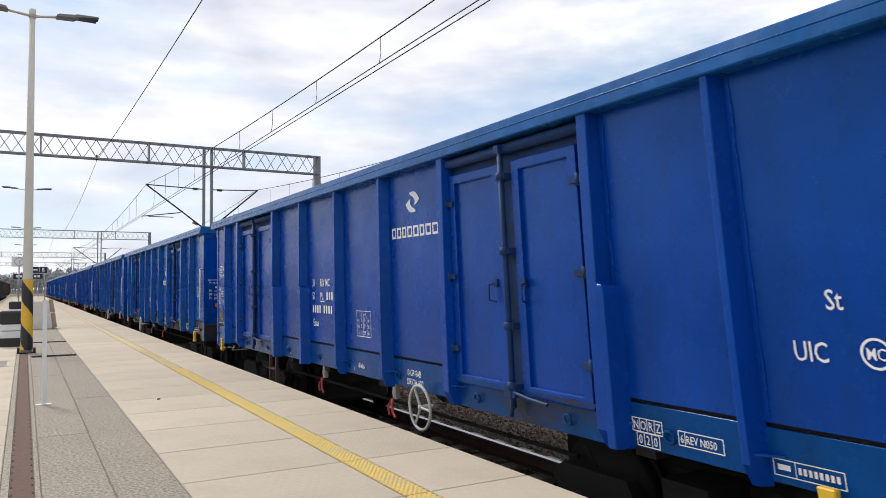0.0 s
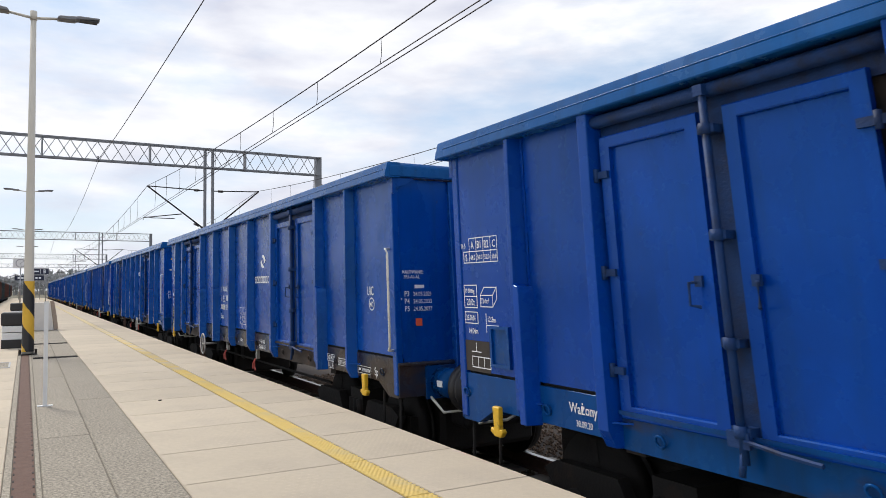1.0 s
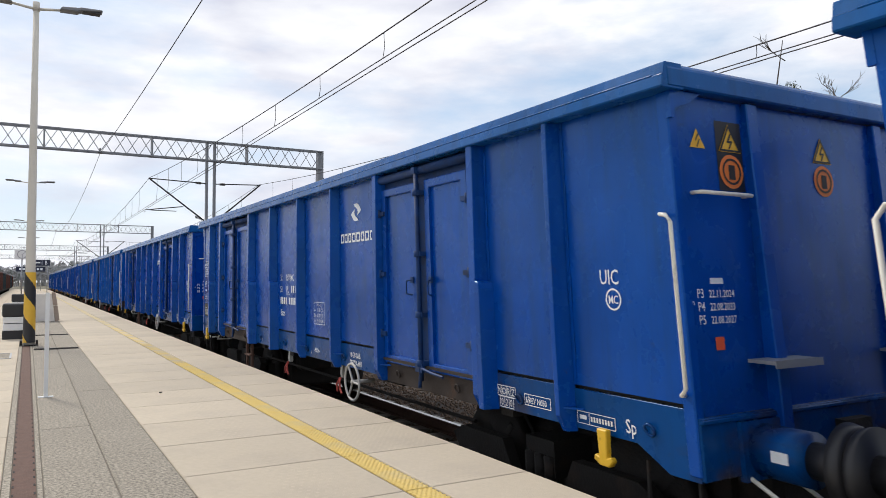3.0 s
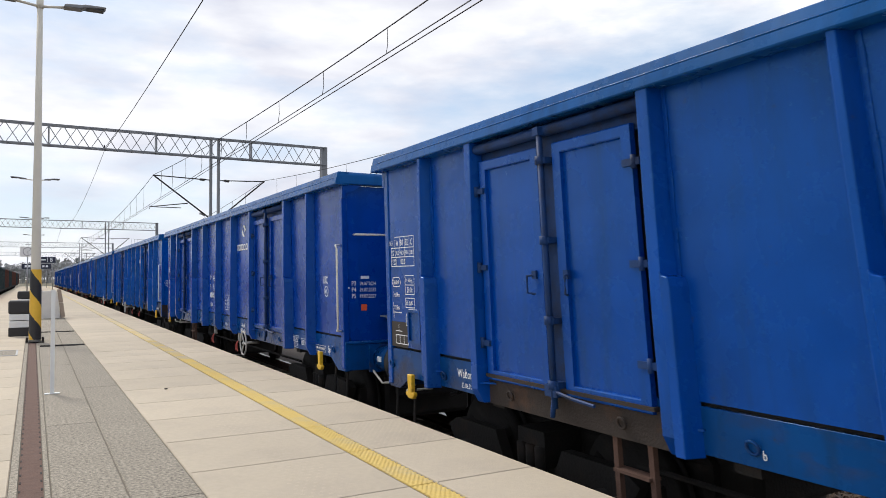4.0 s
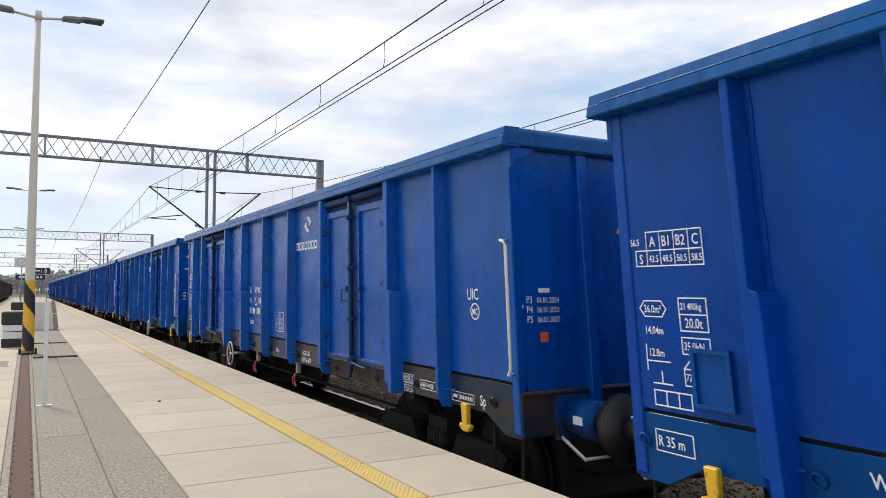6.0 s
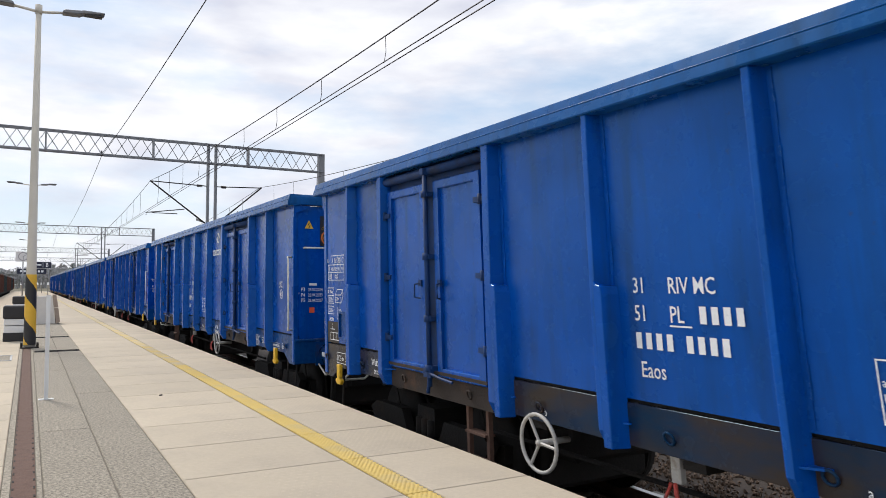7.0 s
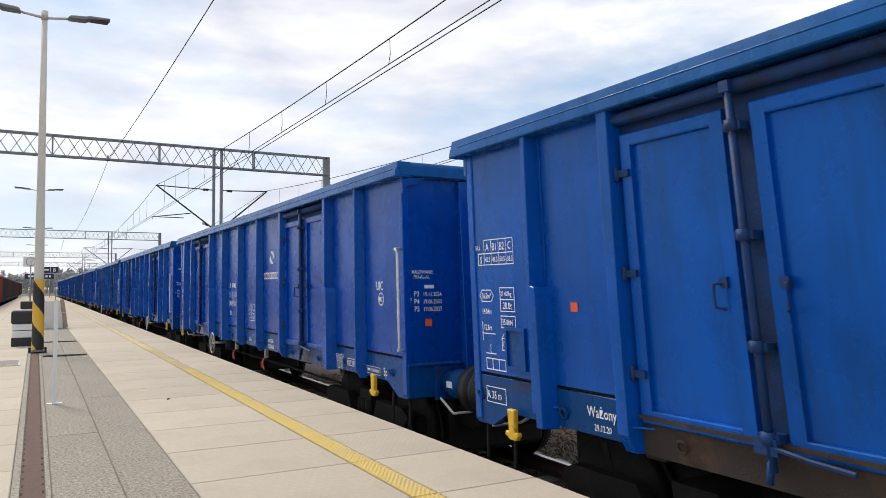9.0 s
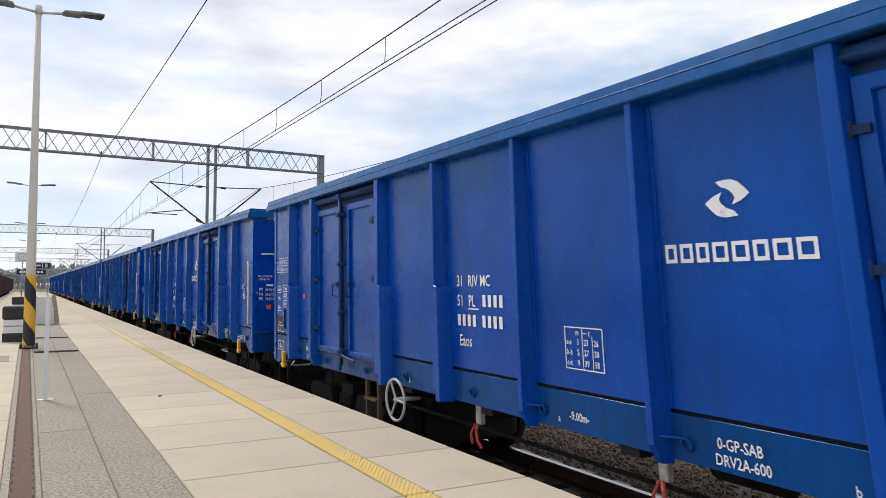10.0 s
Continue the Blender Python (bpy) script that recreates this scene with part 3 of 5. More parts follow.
        tube(bm, [(-1.435, mid, 1.12), (-1.435, mid, 3.08)], 0.023, 10)
        for z in (1.28, 1.72, 2.28, 2.85):
            tube(bm, [(-1.44, mid, z - 0.03), (-1.44, mid, z + 0.03)], 0.036, 10)
            box(bm, -1.44, mid - 0.055, z - 0.022, -1.365, mid + 0.055, z + 0.022)
        box(bm, -1.47, mid - 0.03, 3.03, -1.38, mid + 0.03, 3.09)
        put("locking_rod", bm, GRIMY_SHADED, "grimy dark blue locking rod")
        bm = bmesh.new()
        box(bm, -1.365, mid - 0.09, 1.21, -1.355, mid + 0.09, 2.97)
        put("door_gap_plate", bm, GRIMY_SHADED)
        bm = bmesh.new()
        box(bm, -1.455, mid - 0.05, 1.20, -1.42, mid + 0.08, 1.28)
        tube(bm, [(-1.45, mid - 0.02, 1.24), (-1.455, mid - 0.22, 1.215), (-1.45, mid - 0.42, 1.20)], 0.013, 6)
        tube(bm, [(-1.44, mid, 1.18), (-1.445, mid + 0.02, 1.06)], 0.018, 7)
        put("door_latch_lever", bm, GRIMY_SHADED)
        bm = bmesh.new()
        box(bm, -1.370, d0 - 0.04, Z_SILL - 0.03, -1.3595, d1 + 0.04, Z_PANEL - 0.055)
        box(bm, -1.41, d0 + 0.05, Z_PANEL - 0.075, -1.36, d1 - 0.05, Z_PANEL - 0.05)
        put("door_threshold", bm, SILLS[1], "threshold below the doors, brown with dust")
        for y in (d0 + 0.35, d1 - 0.35):
            bm = bmesh.new()
            torus(bm, (-1.395, y, 1.12), (1, 0, 0.2), 0.034, 0.009, 12, 6)
            put("lashing_ring", bm, SILLS[1])
    # hooks, steps, hand rails
    for y in (0.69, 12.22):
        bm = bmesh.new()
        prism(bm, [(y - 0.045, 1.10), (y + 0.045, 1.10), (y + 0.035, 0.93), (y + 0.075, 0.94), (y + 0.085, 0.905), (y + 0.03, 0.875), (y - 0.05, 0.875), (y - 0.085, 0.915), (y - 0.07, 0.94), (y - 0.035, 0.93)], "x", PANEL - 0.075, PANEL - 0.03)
        soften(bm, 0.007, 1)
        put("towing_hook", bm, HOOK_YELLOW, "yellow towing hook")
    for y in (0.25, 12.55):
        bm = bmesh.new()
        tube(bm, [(-1.30, y - 0.19, 0.95), (-1.32, y - 0.19, 0.50)], 0.014, 6)
        tube(bm, [(-1.30, y + 0.19, 0.95), (-1.32, y + 0.19, 0.50)], 0.014, 6)
        box(bm, -1.42, y - 0.2, 0.47, -1.2, y + 0.2, 0.50)
        put("shunter_step", bm, IRON)
    bm = bmesh.new()
    tube(bm, [(-1.36, 0.07, 2.41), (-1.43, 0.06, 2.41), (-1.45, 0.0, 2.40), (-1.452, -0.035, 2.36), (-1.452, -0.035, 1.44), (-1.45, 0.0, 1.40), (-1.36, 0.05, 1.39)], 0.0125, 8)
    put("corner_handrail", bm, RAIL_WHITE, "off-white round handrail")
    bm = bmesh.new()
    for y in (9.25, 9.55):
        box(bm, -1.33, y - 0.02, 0.52, -1.29, y + 0.02, 1.06)
    for z in (0.58, 0.8):
        box(bm, -1.36, 9.25, z, -1.26, 9.55, z + 0.02)
    put("side_ladder", bm, RUST, "rusty brown side steps below the sill")


def bogie(w, y):
    """A two-axle bogie: frame > wheelsets. Returns its wheelsets."""
    bm = bmesh.new()
    for x in (-1.0, 1.0):
        prism(bm, [(y - 1.25, 0.62), (y - 1.1, 0.70), (y - 0.45, 0.70), (y - 0.3, 0.42), (y + 0.3, 0.42), (y + 0.45, 0.70), (y + 1.1, 0.70), (y + 1.25, 0.62), (y + 1.1, 0.42), (y + 0.7, 0.40), (y + 0.45, 0.26), (y - 0.45, 0.26), (y - 0.7, 0.40), (y - 1.1, 0.42)], "x", x - 0.05, x + 0.05)
        for k in (-0.12, 0.0, 0.12):
            tube(bm, [(x, y + k, 0.42), (x, y + k, 0.66)], 0.05, 8)
    box(bm, -1.0, y - 0.18, 0.5, 1.0, y + 0.18, 0.78)
    box(bm, -0.9, y - 1.25, 0.45, 0.9, y - 1.17, 0.6)
    box(bm, -0.9, y + 1.17, 0.45, 0.9, y + 1.25, 0.6)
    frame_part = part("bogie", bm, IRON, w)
    made = []
    for dy in (-0.9, 0.9):
        bm = bmesh.new()
        tube(bm, [(-1.12, 0, 0), (1.12, 0, 0)], 0.08, 10)
        for s in (-1, 1):
            tube(bm, [(s * 0.68, 0, 0), (s * 0.70, 0, 0)], 0.49, 32)
            tube(bm, [(s * 0.70, 0, 0), (s * 0.81, 0, 0)], 0.46, 32)
            for k in range(3):
                a = 2.094 * k
                box(bm, s * 0.812, -0.03, 0.12, s * 0.818, 0.03, 0.40, Matrix.Rotation(a, 4, "X"))
        ob = part("wheelset", bm, IRON, frame_part, "dark rusty wheelset")
        ob.location = (0, y + dy, 0.46)
        made.append(ob)
    return made


def wagon_ends(w):
    turn_end = pose(0, BODY, 0, 0, 0, 180)
    for k, turn in enumerate((Matrix.Identity(4), turn_end)):
        def put(name, bm, mat, label=""):
            ob = part(name, bm, mat, w, label)
            ob.matrix_basis = turn
            return ob
        bm = bmesh.new()
        box(bm, -1.35, 0.0, 1.27, 1.35, 0.02, Z_CHORD)
        put("end_wall", bm, BLUES[0])
        for x in (-0.67, 0.67):
            bm = bmesh.new()
            prism(bm, [(0.01, Z_CHORD), (-0.045, Z_CHORD), (-0.085, 1.5), (-0.085, 0.95), (0.01, 0.95)], "x", x - 0.05, x + 0.05)
            soften(bm, 0.008, 1)
            put("end_post", bm, BLUES[0])
        bm = bmesh.new()
        prism(bm, [(-0.09, Z_CHORD + 0.01), (-0.09, Z_TOP - 0.03), (-0.06, Z_TOP + 0.004), (0.07, Z_TOP + 0.004), (0.07, Z_CHORD + 0.01)], "x", -1.43, 1.43)
        soften(bm, 0.01, 1)
        put("end_chord", bm, BLUES[3])
        for s in (-1, 1):
            bm = bmesh.new()
            prism(bm, [(s * 1.375, Z_CHORD + 0.005), (s * 1.12, Z_CHORD + 0.005), (s * 1.22, Z_CHORD - 0.06), (s * 1.34, Z_CHORD - 0.10), (s * 1.352, Z_CHORD - 0.16), (s * 1.375, Z_CHORD - 0.16)], "y", -0.045, 0.0)
            put("corner_gusset", bm, BLUES[0])
        bm = bmesh.new()
        box(bm, -1.36, -0.03, 0.93, 1.36, 0.0, 1.27)
        box(bm, -1.36, -0.045, 1.235, 1.36, 0.0, 1.262)
        soften(bm, 0.006, 1)
        put("headstock", bm, SILLS[0], "dusty blue headstock")
        for s in (-1, 1):
            bm = bmesh.new()
            box(bm, s * 0.875 - 0.19, -0.06, 0.90, s * 0.875 + 0.19, -0.02, 1.23)
            tube(bm, [(s * 0.875, -0.05, 1.06), (s * 0.875, -0.36, 1.06)], 0.15, 24)
            buf = put("buffer", bm, SILLS[2], "dirty dark blue buffer with a black greasy head")
            bm = bmesh.new()
            tube(bm, [(s * 0.875, -0.36, 1.06), (s * 0.875, -0.55, 1.06)], 0.10, 18)
            tube(bm, [(s * 0.875, -0.545, 1.06), (s * 0.875, -0.59, 1.06), (s * 0.875, -0.612, 1.06)], 0.235, 28, 0.215)
            part("buffer_head", bm, BLACK, buf)
            if s < 0:
                bm = bmesh.new()
                box(bm, -1.031, -0.30, 1.04, -1.022, -0.20, 1.10)
                part("white_mark", bm, WHITE, buf)
            bm = bmesh.new()
            tube(bm, [(s * 0.72, -0.03, 0.93), (s * 0.72, -0.30, 0.80), (s * 1.02, -0.30, 0.80), (s * 1.02, -0.03, 0.93)], 0.014, 7)
            put("coupler_handle", bm, RAIL_WHITE, "pale shunter's handle below the buffer")
            bm = bmesh.new()
            tube(bm, [(s * 1.22, 0.0, 2.54), (s * 1.22, -0.07, 2.54), (s * 0.78, -0.07, 2.54), (s * 0.78, 0.0, 2.54)], 0.013, 8)
            put("end_handrail", bm, RAIL_WHITE, "off-white round handrail")
            bm = bmesh.new()
            box(bm, s * 0.68 - 0.22, -0.20, 1.55, s * 0.68 + 0.22, -0.02, 1.57)
            box(bm, s * 0.68 - 0.22, -0.204, 1.53, s * 0.68 + 0.22, -0.198, 1.575)
            put("end_step", bm, GALV, "grey grated end step")
        bm = bmesh.new()
        box(bm, -0.14, -0.10, 0.94, 0.14, -0.02, 1.16)
        tube(bm, [(0, -0.05, 1.05), (0, -0.38, 1.05), (0, -0.44, 1.10), (0, -0.42, 1.15)], 0.04, 8)
        tube(bm, [(0, -0.42, 1.07), (0, -0.62, 0.86), (0, -0.60, 0.72)], 0.025, 7)
        put("screw_coupling", bm, IRON)
        bm = bmesh.new()
        tube(bm, [(0.35, -0.03, 0.98), (0.35, -0.22, 0.95), (0.33, -0.38, 0.72), (0.30, -0.60, 0.66)], 0.022, 7)
        put("brake_hose", bm, BLACK)
        if k == 1:
            bm = bmesh.new()
            tube(bm, [(1.30, 0.0, 2.35), (1.30, -0.10, 2.36), (1.30, -0.155, 2.30), (1.30, -0.16, 1.42), (1.30, -0.11, 1.33), (1.30, 0.0, 1.32)], 0.015, 8)
            put("end_grab_rail", bm, RAIL_WHITE, "off-white bent grab rail")


def markings(w, number, style):
    """Painted writing on the platform side and the end that faces forward."""
    rng = random.Random(number)
    wob = rng.uniform(-0.04, 0.04)

    def put(name, bm, mat, label=""):
        return part(name, bm, mat, w, label)

    # load limit table and dimensions
    bm = bmesh.new()
    m = on_side(12.68, 2.10 + wob) @ Matrix.Diagonal((0.90, 0.92, 1, 1))
    base = 0.0 if style["long_table"] else 0.10
    for a in ((0.10, 0.32, 0.56, 0.32), (0.56, 0.32, 0.56, base), (0.56, base, 0.0, base), (0.0, base, 0.0, 0.20), (0.0, 0.20, 0.56, 0.20)):
        line(bm, m, *a)
    if style["long_table"]:
        line(bm, m, 0.0, 0.10, 0.56, 0.10)
        line(bm, m, 0.12, 0.10, 0.12, 0.0)
        words(bm, "120      00.0", 0.085, m @ Matrix.Translation((0.02, 0.02, 0)))
    for i, (a, b) in enumerate(zip(("A", "B1", "B2", "C"), style["loads"])):
        words(bm, a, 0.095, m @ Matrix.Translation((0.155 + 0.118 * i, 0.225, 0)), "CENTER")
        words(bm, b, 0.062, m @ Matrix.Translation((0.158 + 0.118 * i, 0.125, 0)), "CENTER")
        line(bm, m, 0.10 + 0.118 * i, 0.10, 0.10 + 0.118 * i, 0.32, 0.006)
    words(bm, "S", 0.09, m @ Matrix.Translation((0.03, 0.115, 0)))
    words(bm, "56.5", 0.062, m @ Matrix.Translation((-0.045, 0.235, 0)))
    put("load_table", bm, WHITE, "white stencilled load limit table")
    bm = bmesh.new()
    m = on_side(12.70, 1.61 + wob) @ Matrix.Diagonal((0.88, 0.92, 1, 1))
    if style["hexagon"]:
        for a in ((0.02, 0.36, 0.06, 0.31), (0.02, 0.36, 0.06, 0.41), (0.06, 0.31, 0.21, 0.31), (0.06, 0.41, 0.21, 0.41), (0.21, 0.31, 0.25, 0.36), (0.21, 0.41, 0.25, 0.36)):
            line(bm, m, *a)
        words(bm, "36.0m²", 0.07, m @ Matrix.Translation((0.055, 0.335, 0)))
        q = 0.36
    else:
        q = 0.0
    frame_lines(bm, m, q, 0.33, q + 0.22, 0.43)
    words(bm, style["mass"], 0.058, m @ Matrix.Translation((q + 0.012, 0.36, 0)))
    frame_lines(bm, m, q, 0.23, q + 0.22, 0.33)
    words(bm, "20.0t", 0.085, m @ Matrix.Translation((q + 0.04, 0.25, 0)))
    frame_lines(bm, m, q, 0.09, q + 0.22, 0.19)
    words(bm, "35.0kN", 0.07, m @ Matrix.Translation((q + 0.015, 0.115, 0)))
    q2, z2 = (0.28, 0.24) if q == 0 else (0.36, -0.10)
    frame_lines(bm, m, q2, z2, q2 + 0.2, z2 + 0.1)
    for a in ((q2, z2 + 0.1, q2 + 0.07, z2 + 0.17), (q2 + 0.07, z2 + 0.17, q2 + 0.27, z2 + 0.17), (q2 + 0.2, z2 + 0.1, q2 + 0.27, z2 + 0.17), (q2 + 0.27, z2 + 0.17, q2 + 0.27, z2 + 0.07), (q2 + 0.2, z2, q2 + 0.27, z2 + 0.07)):
        line(bm, m, *a)
    words(bm, style["volume"], 0.062, m @ Matrix.Translation((q2 + 0.01, z2 + 0.03, 0)))
    words(bm, "14.04m", 0.07, m @ Matrix.Translation((0.05, 0.2 if q else 0.0, 0)))
    xx, zz = (0.05, 0.03) if q else (0.36, 0.08)
    words(bm, "12.8m", 0.07, m @ Matrix.Translation((xx + 0.02, zz + 0.03, 0)))
    line(bm, m, xx, zz - 0.06, xx, zz + 0.1)
    line(bm, m, xx, zz, xx + 0.2, zz)
    put("dimension_stencil", bm, WHITE, "white stencilled weights and lengths")
    if style["brown"]:
        bm = bmesh.new()
        bar(bm, on_side(12.72, 1.33, PANEL - 0.003), 0, 0, 0.36, 0.25)
        put("dark_panel", bm, BROWN_SQUARE, "brown-black painted square")
    bm = bmesh.new()
    m = on_side(12.62, 1.365)
    for i in range(3):
        frame_lines(bm, m, 0.09 * i, 0, 0.09 * i + 0.09, 0.085)
    line(bm, m, 0.0, 0.125, 0.14, 0.125)
    line(bm, m, 0.07, 0.125, 0.07, 0.195)
    put("lashing_symbol", bm, WHITE)
    bm = bmesh.new()
    box(bm, PANEL - 0.008, 12.07, 1.40, PANEL, 12.31, 1.70)
    for y0, z0, y1, z1 in ((12.06, 1.39, 12.085, 1.71), (12.295, 1.39, 12.32, 1.71), (12.085, 1.39, 12.295, 1.415), (12.085, 1.685, 12.295, 1.71)):
        box(bm, PANEL - 0.026, y0, z0, PANEL, y1, z1)
    put("card_holder", bm, BLUES[1], "blue wire-mesh card holder")
    # sill writing
    sx = PANEL - 0.004

    def note(name, lines):
        for text, size, y, z in lines:
            note_bm = bmesh.new()
            words(note_bm, text, size, on_side(y, z, sx))
            put(name, note_bm, WHITE)

    if style["radius"]:
        bm = bmesh.new()
        m = on_side(style["radius"], 1.135, sx)
        frame_lines(bm, m, 0, -0.03, 0.27, 0.09, 0.007)
        words(bm, "R 35 m", 0.085, m @ Matrix.Translation((0.015, 0, 0)))
        put("radius_mark", bm, WHITE)
    note("weighing_note", [("Ważony", 0.10, 11.42, 1.17), (style["weighed"], 0.06, 11.36, 1.085)])
    for y, letter in ((8.45, "b"), (6.2, "a"), (4.16, "b")):
        note("span_letter", [(letter, 0.07, y, 1.10)])
    note("axle_note", [("-9.00m-", 0.08, 6.08, 1.13)])
    note("brake_note", [("0-GP-SAB", 0.085, 4.88, 1.17), ("DRV2A-600", 0.085, 4.90, 1.085)])
    if not style["st"]:
        note("corner_letters", [("Sp", 0.12, 0.54, 1.10)])
    for k, (code, dy) in enumerate((("NORZ", 0.0), ("020", 0.03))):
        bm = bmesh.new()
        m = on_side(1.92 - dy, 1.145 - 0.082 * k, sx)
        for j, letter in enumerate(code):
            frame_lines(bm, m, 0.058 * j, 0, 0.058 * j + 0.058, 0.078, 0.006)
            words(bm, letter, 0.075, m @ Matrix.Translation((0.058 * j + 0.029, 0.013, 0)), "CENTER")
        put("workshop_code", bm, WHITE, "white stencilled letters in boxes")
    bm = bmesh.new()
    m = on_side(1.57, 1.12, sx)
    frame_lines(bm, m, 0, 0, 0.30, 0.078, 0.006)
    line(bm, m, 0.045, 0, 0.045, 0.078, 0.005)
    words(bm, "6 REV N050", 0.062, m @ Matrix.Translation((0.012, 0.016, 0)))
    put("revision_box", bm, WHITE, "white stencilled revision box")
    bm = bmesh.new()
    m = on_side(0.985, 1.09, sx) @ Matrix.Diagonal((0.88, 0.9, 1, 1))
    frame_lines(bm, m, 0, 0, 0.40, 0.085, 0.006)
    line(bm, m, 0.13, 0, 0.13, 0.085, 0.005)
    bar(bm, m, 0.025, 0.03, 0.075, 0.03)
    for k in range(8):
        bar(bm, m, 0.145 + 0.03 * k, 0.025, 0.018, 0.036)
    put("brake_plate", bm, WHITE, "white stencilled box of small bars")
    # approval marks
    bm = bmesh.new()
    words(bm, "UIC", 0.135, on_side(0.68 + 0.3 * style["low"], 1.97 + wob - style["low"] * 0.9))
    put("approval_letters", bm, WHITE, "white stencilled letters")
    bm = bmesh.new()
    m = on_side(0.565 - style["low"] * 0.43, 1.875 + wob - style["low"] * 0.5)
    ring(bm, m, 0, 0, 0.070, 0.012)
    words(bm, "MC", 0.075, m @ Matrix.Translation((0, -0.027, 0)), "CENTER")
    put("approval_ring", bm, WHITE, "white stencilled ring with letters")
    if style["st"]:
        bm = bmesh.new()
        words(bm, "St", 0.135, on_side(0.60, 1.90))
        put("approval_letters", bm, WHITE, "white stencilled letters")
    # owner's emblem as plain shapes, and a row of letter-sized bars
    bm = bmesh.new()
    m = on_side(4.66, 2.47 + wob + style["high"])
    for s in (1, -1):
        pts = [(-0.066, 0.096), (0.0, 0.101), (0.04, 0.098), (0.078, 0.083), (0.117, 0.047), (0.145, 0.016), (0.09, -0.018), (0.030, -0.036), (0.050, 0.0), (0.039, 0.024), (0.008, 0.050), (-0.035, 0.066)]
        vs = [bm.verts.new(m @ Vector((s * x, s * y, 0))) for x, y in pts]
        bm.faces.new(vs)
    put("emblem", bm, WHITE, "white emblem of two curved leaves")
    m = on_side(5.12, 2.135 + wob + style["high"])
    x = 0.0
    for wd in (0.085, 0.09, 0.085, 0.10, 0.105, 0.09, 0.105, 0.11):
        bm = bmesh.new()
        frame_lines(bm, m, x + 0.011, 0.011, x + wd - 0.011, 0.096, 0.022)
        put("name_block", bm, WHITE)
        x += wd + 0.025
    # vehicle number field
    z, y = 2.0 + wob, 7.62 - style.get("field", 0.0)
    g = 1.0 + 0.6 * style.get("field", 0.0)
    gap = style["gap"]
    for text, dy, dz in (("31", 0, 0), ("RIV MC", gap, 0), ("51", 0, 0.155), ("PL", gap, 0.155), ("Eaos", 0.02, 0.465)):
        bm = bmesh.new()
        words(bm, text, 0.125 * g, on_side(y - dy * g, z - dz * g))
        put("stencilled_word", bm, WHITE, "white stencilled class letters")
    bm = bmesh.new()
    line(bm, on_side(y - gap * g, z - 0.175 * g), 0, 0, 0.14 * g, 0, 0.01)
    put("underline", bm, WHITE)
    for dy, dz in ((gap + 0.20, 0.155), (0.0, 0.31), (0.36, 0.31)):
        for k in range(4):
            bm = bmesh.new()
            bar(bm, on_side(y - dy * g, z - dz * g), 0.075 * k * g, 0, 0.042 * g, 0.09 * g)
            put("number_bar", bm, WHITE)
    bm = bmesh.new()
    m = on_side(6.08, 1.45 + wob) @ Matrix.Diagonal((0.93, 0.92, 1, 1))
    frame_lines(bm, m, 0, 0, 0.40, 0.30, 0.008)
    line(bm, m, 0.19, 0, 0.19, 0.30, 0.007)
    line(bm, m, 0.295, 0, 0.295, 0.24, 0.006)
    words(bm, "m   — t", 0.06, m @ Matrix.Translation((0.12, 0.245, 0)))
    for k, s in enumerate(("a-a  3  23  26", "b-b  5  27  30", "c-c  9  39  58")):
        for word_x, wd in zip((0.015, 0.13, 0.205, 0.31), s.split()):
            words(bm, wd, 0.062, m @ Matrix.Translation((word_x, 0.175 - 0.075 * k, 0)))
    put("span_table", bm, WHITE, "white stencilled load span table")
    # end wall
    for k, s in enumerate(("P3", "P4", "P5")):
        bm = bmesh.new()
        words(bm, s, 0.075, on_end(-1.26, 1.93 - 0.075 * k))
        put("inspection_code", bm, WHITE)
        bm = bmesh.new()
        words(bm, style["dates"][k], 0.062, on_end(-1.16, 1.932 - 0.075 * k))
        put("inspection_date", bm, WHITE, "white stencilled inspection date")
    bm = bmesh.new()
    words(bm, "Nn", 0.05, on_end(-1.335, 1.89))
    put("inspection_code", bm, WHITE)
    bm = bmesh.new()
    bar(bm, on_end(-1.14, 2.01), 0, 0, 0.11, 0.035)
    put("workshop_bar", bm, WHITE)
    if style["paint_note"]:
        for text, x, z in (("MALOWANIE:", -1.28, 2.16), ("PR1-AL-AL", -1.26, 2.11)):
            bm = bmesh.new()
            words(bm, text, 0.05, on_end(x, z))
            put("painting_note", bm, WHITE)
    bm = bmesh.new()
    bar(bm, on_end(-1.14, 1.63), 0, 0, 0.075, 0.075)
    put("marker_patch", bm, ORANGE, "orange-red square patch")
    if style["side_patch"]:
        bm = bmesh.new()
        bar(bm, on_side(11.52, 1.85), 0, 0, 0.075, 0.065)
        put("marker_patch", bm, ORANGE, "orange-red square patch")
    if style["signs"]:
        for x0, small in ((-0.86, True), (0.05, False)):
            bm = bmesh.new()
            m = on_end(x0, 2.81, -0.006)
            bm.faces.new([bm.verts.new(m @ Vector(p)) for p in ((-0.10, 0, 0), (0.10, 0, 0), (0, 0.175, 0))])
            sign = put("warning_triangle", bm, SIGN_YELLOW, "yellow high-voltage warning triangle")
            bm = bmesh.new()
            m = on_end(x0, 2.81, -0.009)
            for a in ((-0.085, 0.01, 0.085, 0.01), (0.085, 0.01, 0, 0.16), (0, 0.16, -0.085, 0.01)):
                line(bm, m, *a, 0.012)
            line(bm, m, 0.01, 0.11, -0.015, 0.065, 0.012)
            line(bm, m, -0.015, 0.065, 0.018, 0.065, 0.012)
            line(bm, m, 0.018, 0.065, -0.005, 0.025, 0.012)
            part("border", bm, BLACK, sign)
            bm = bmesh.new()
            m = on_end(x0, 2.69, -0.006)
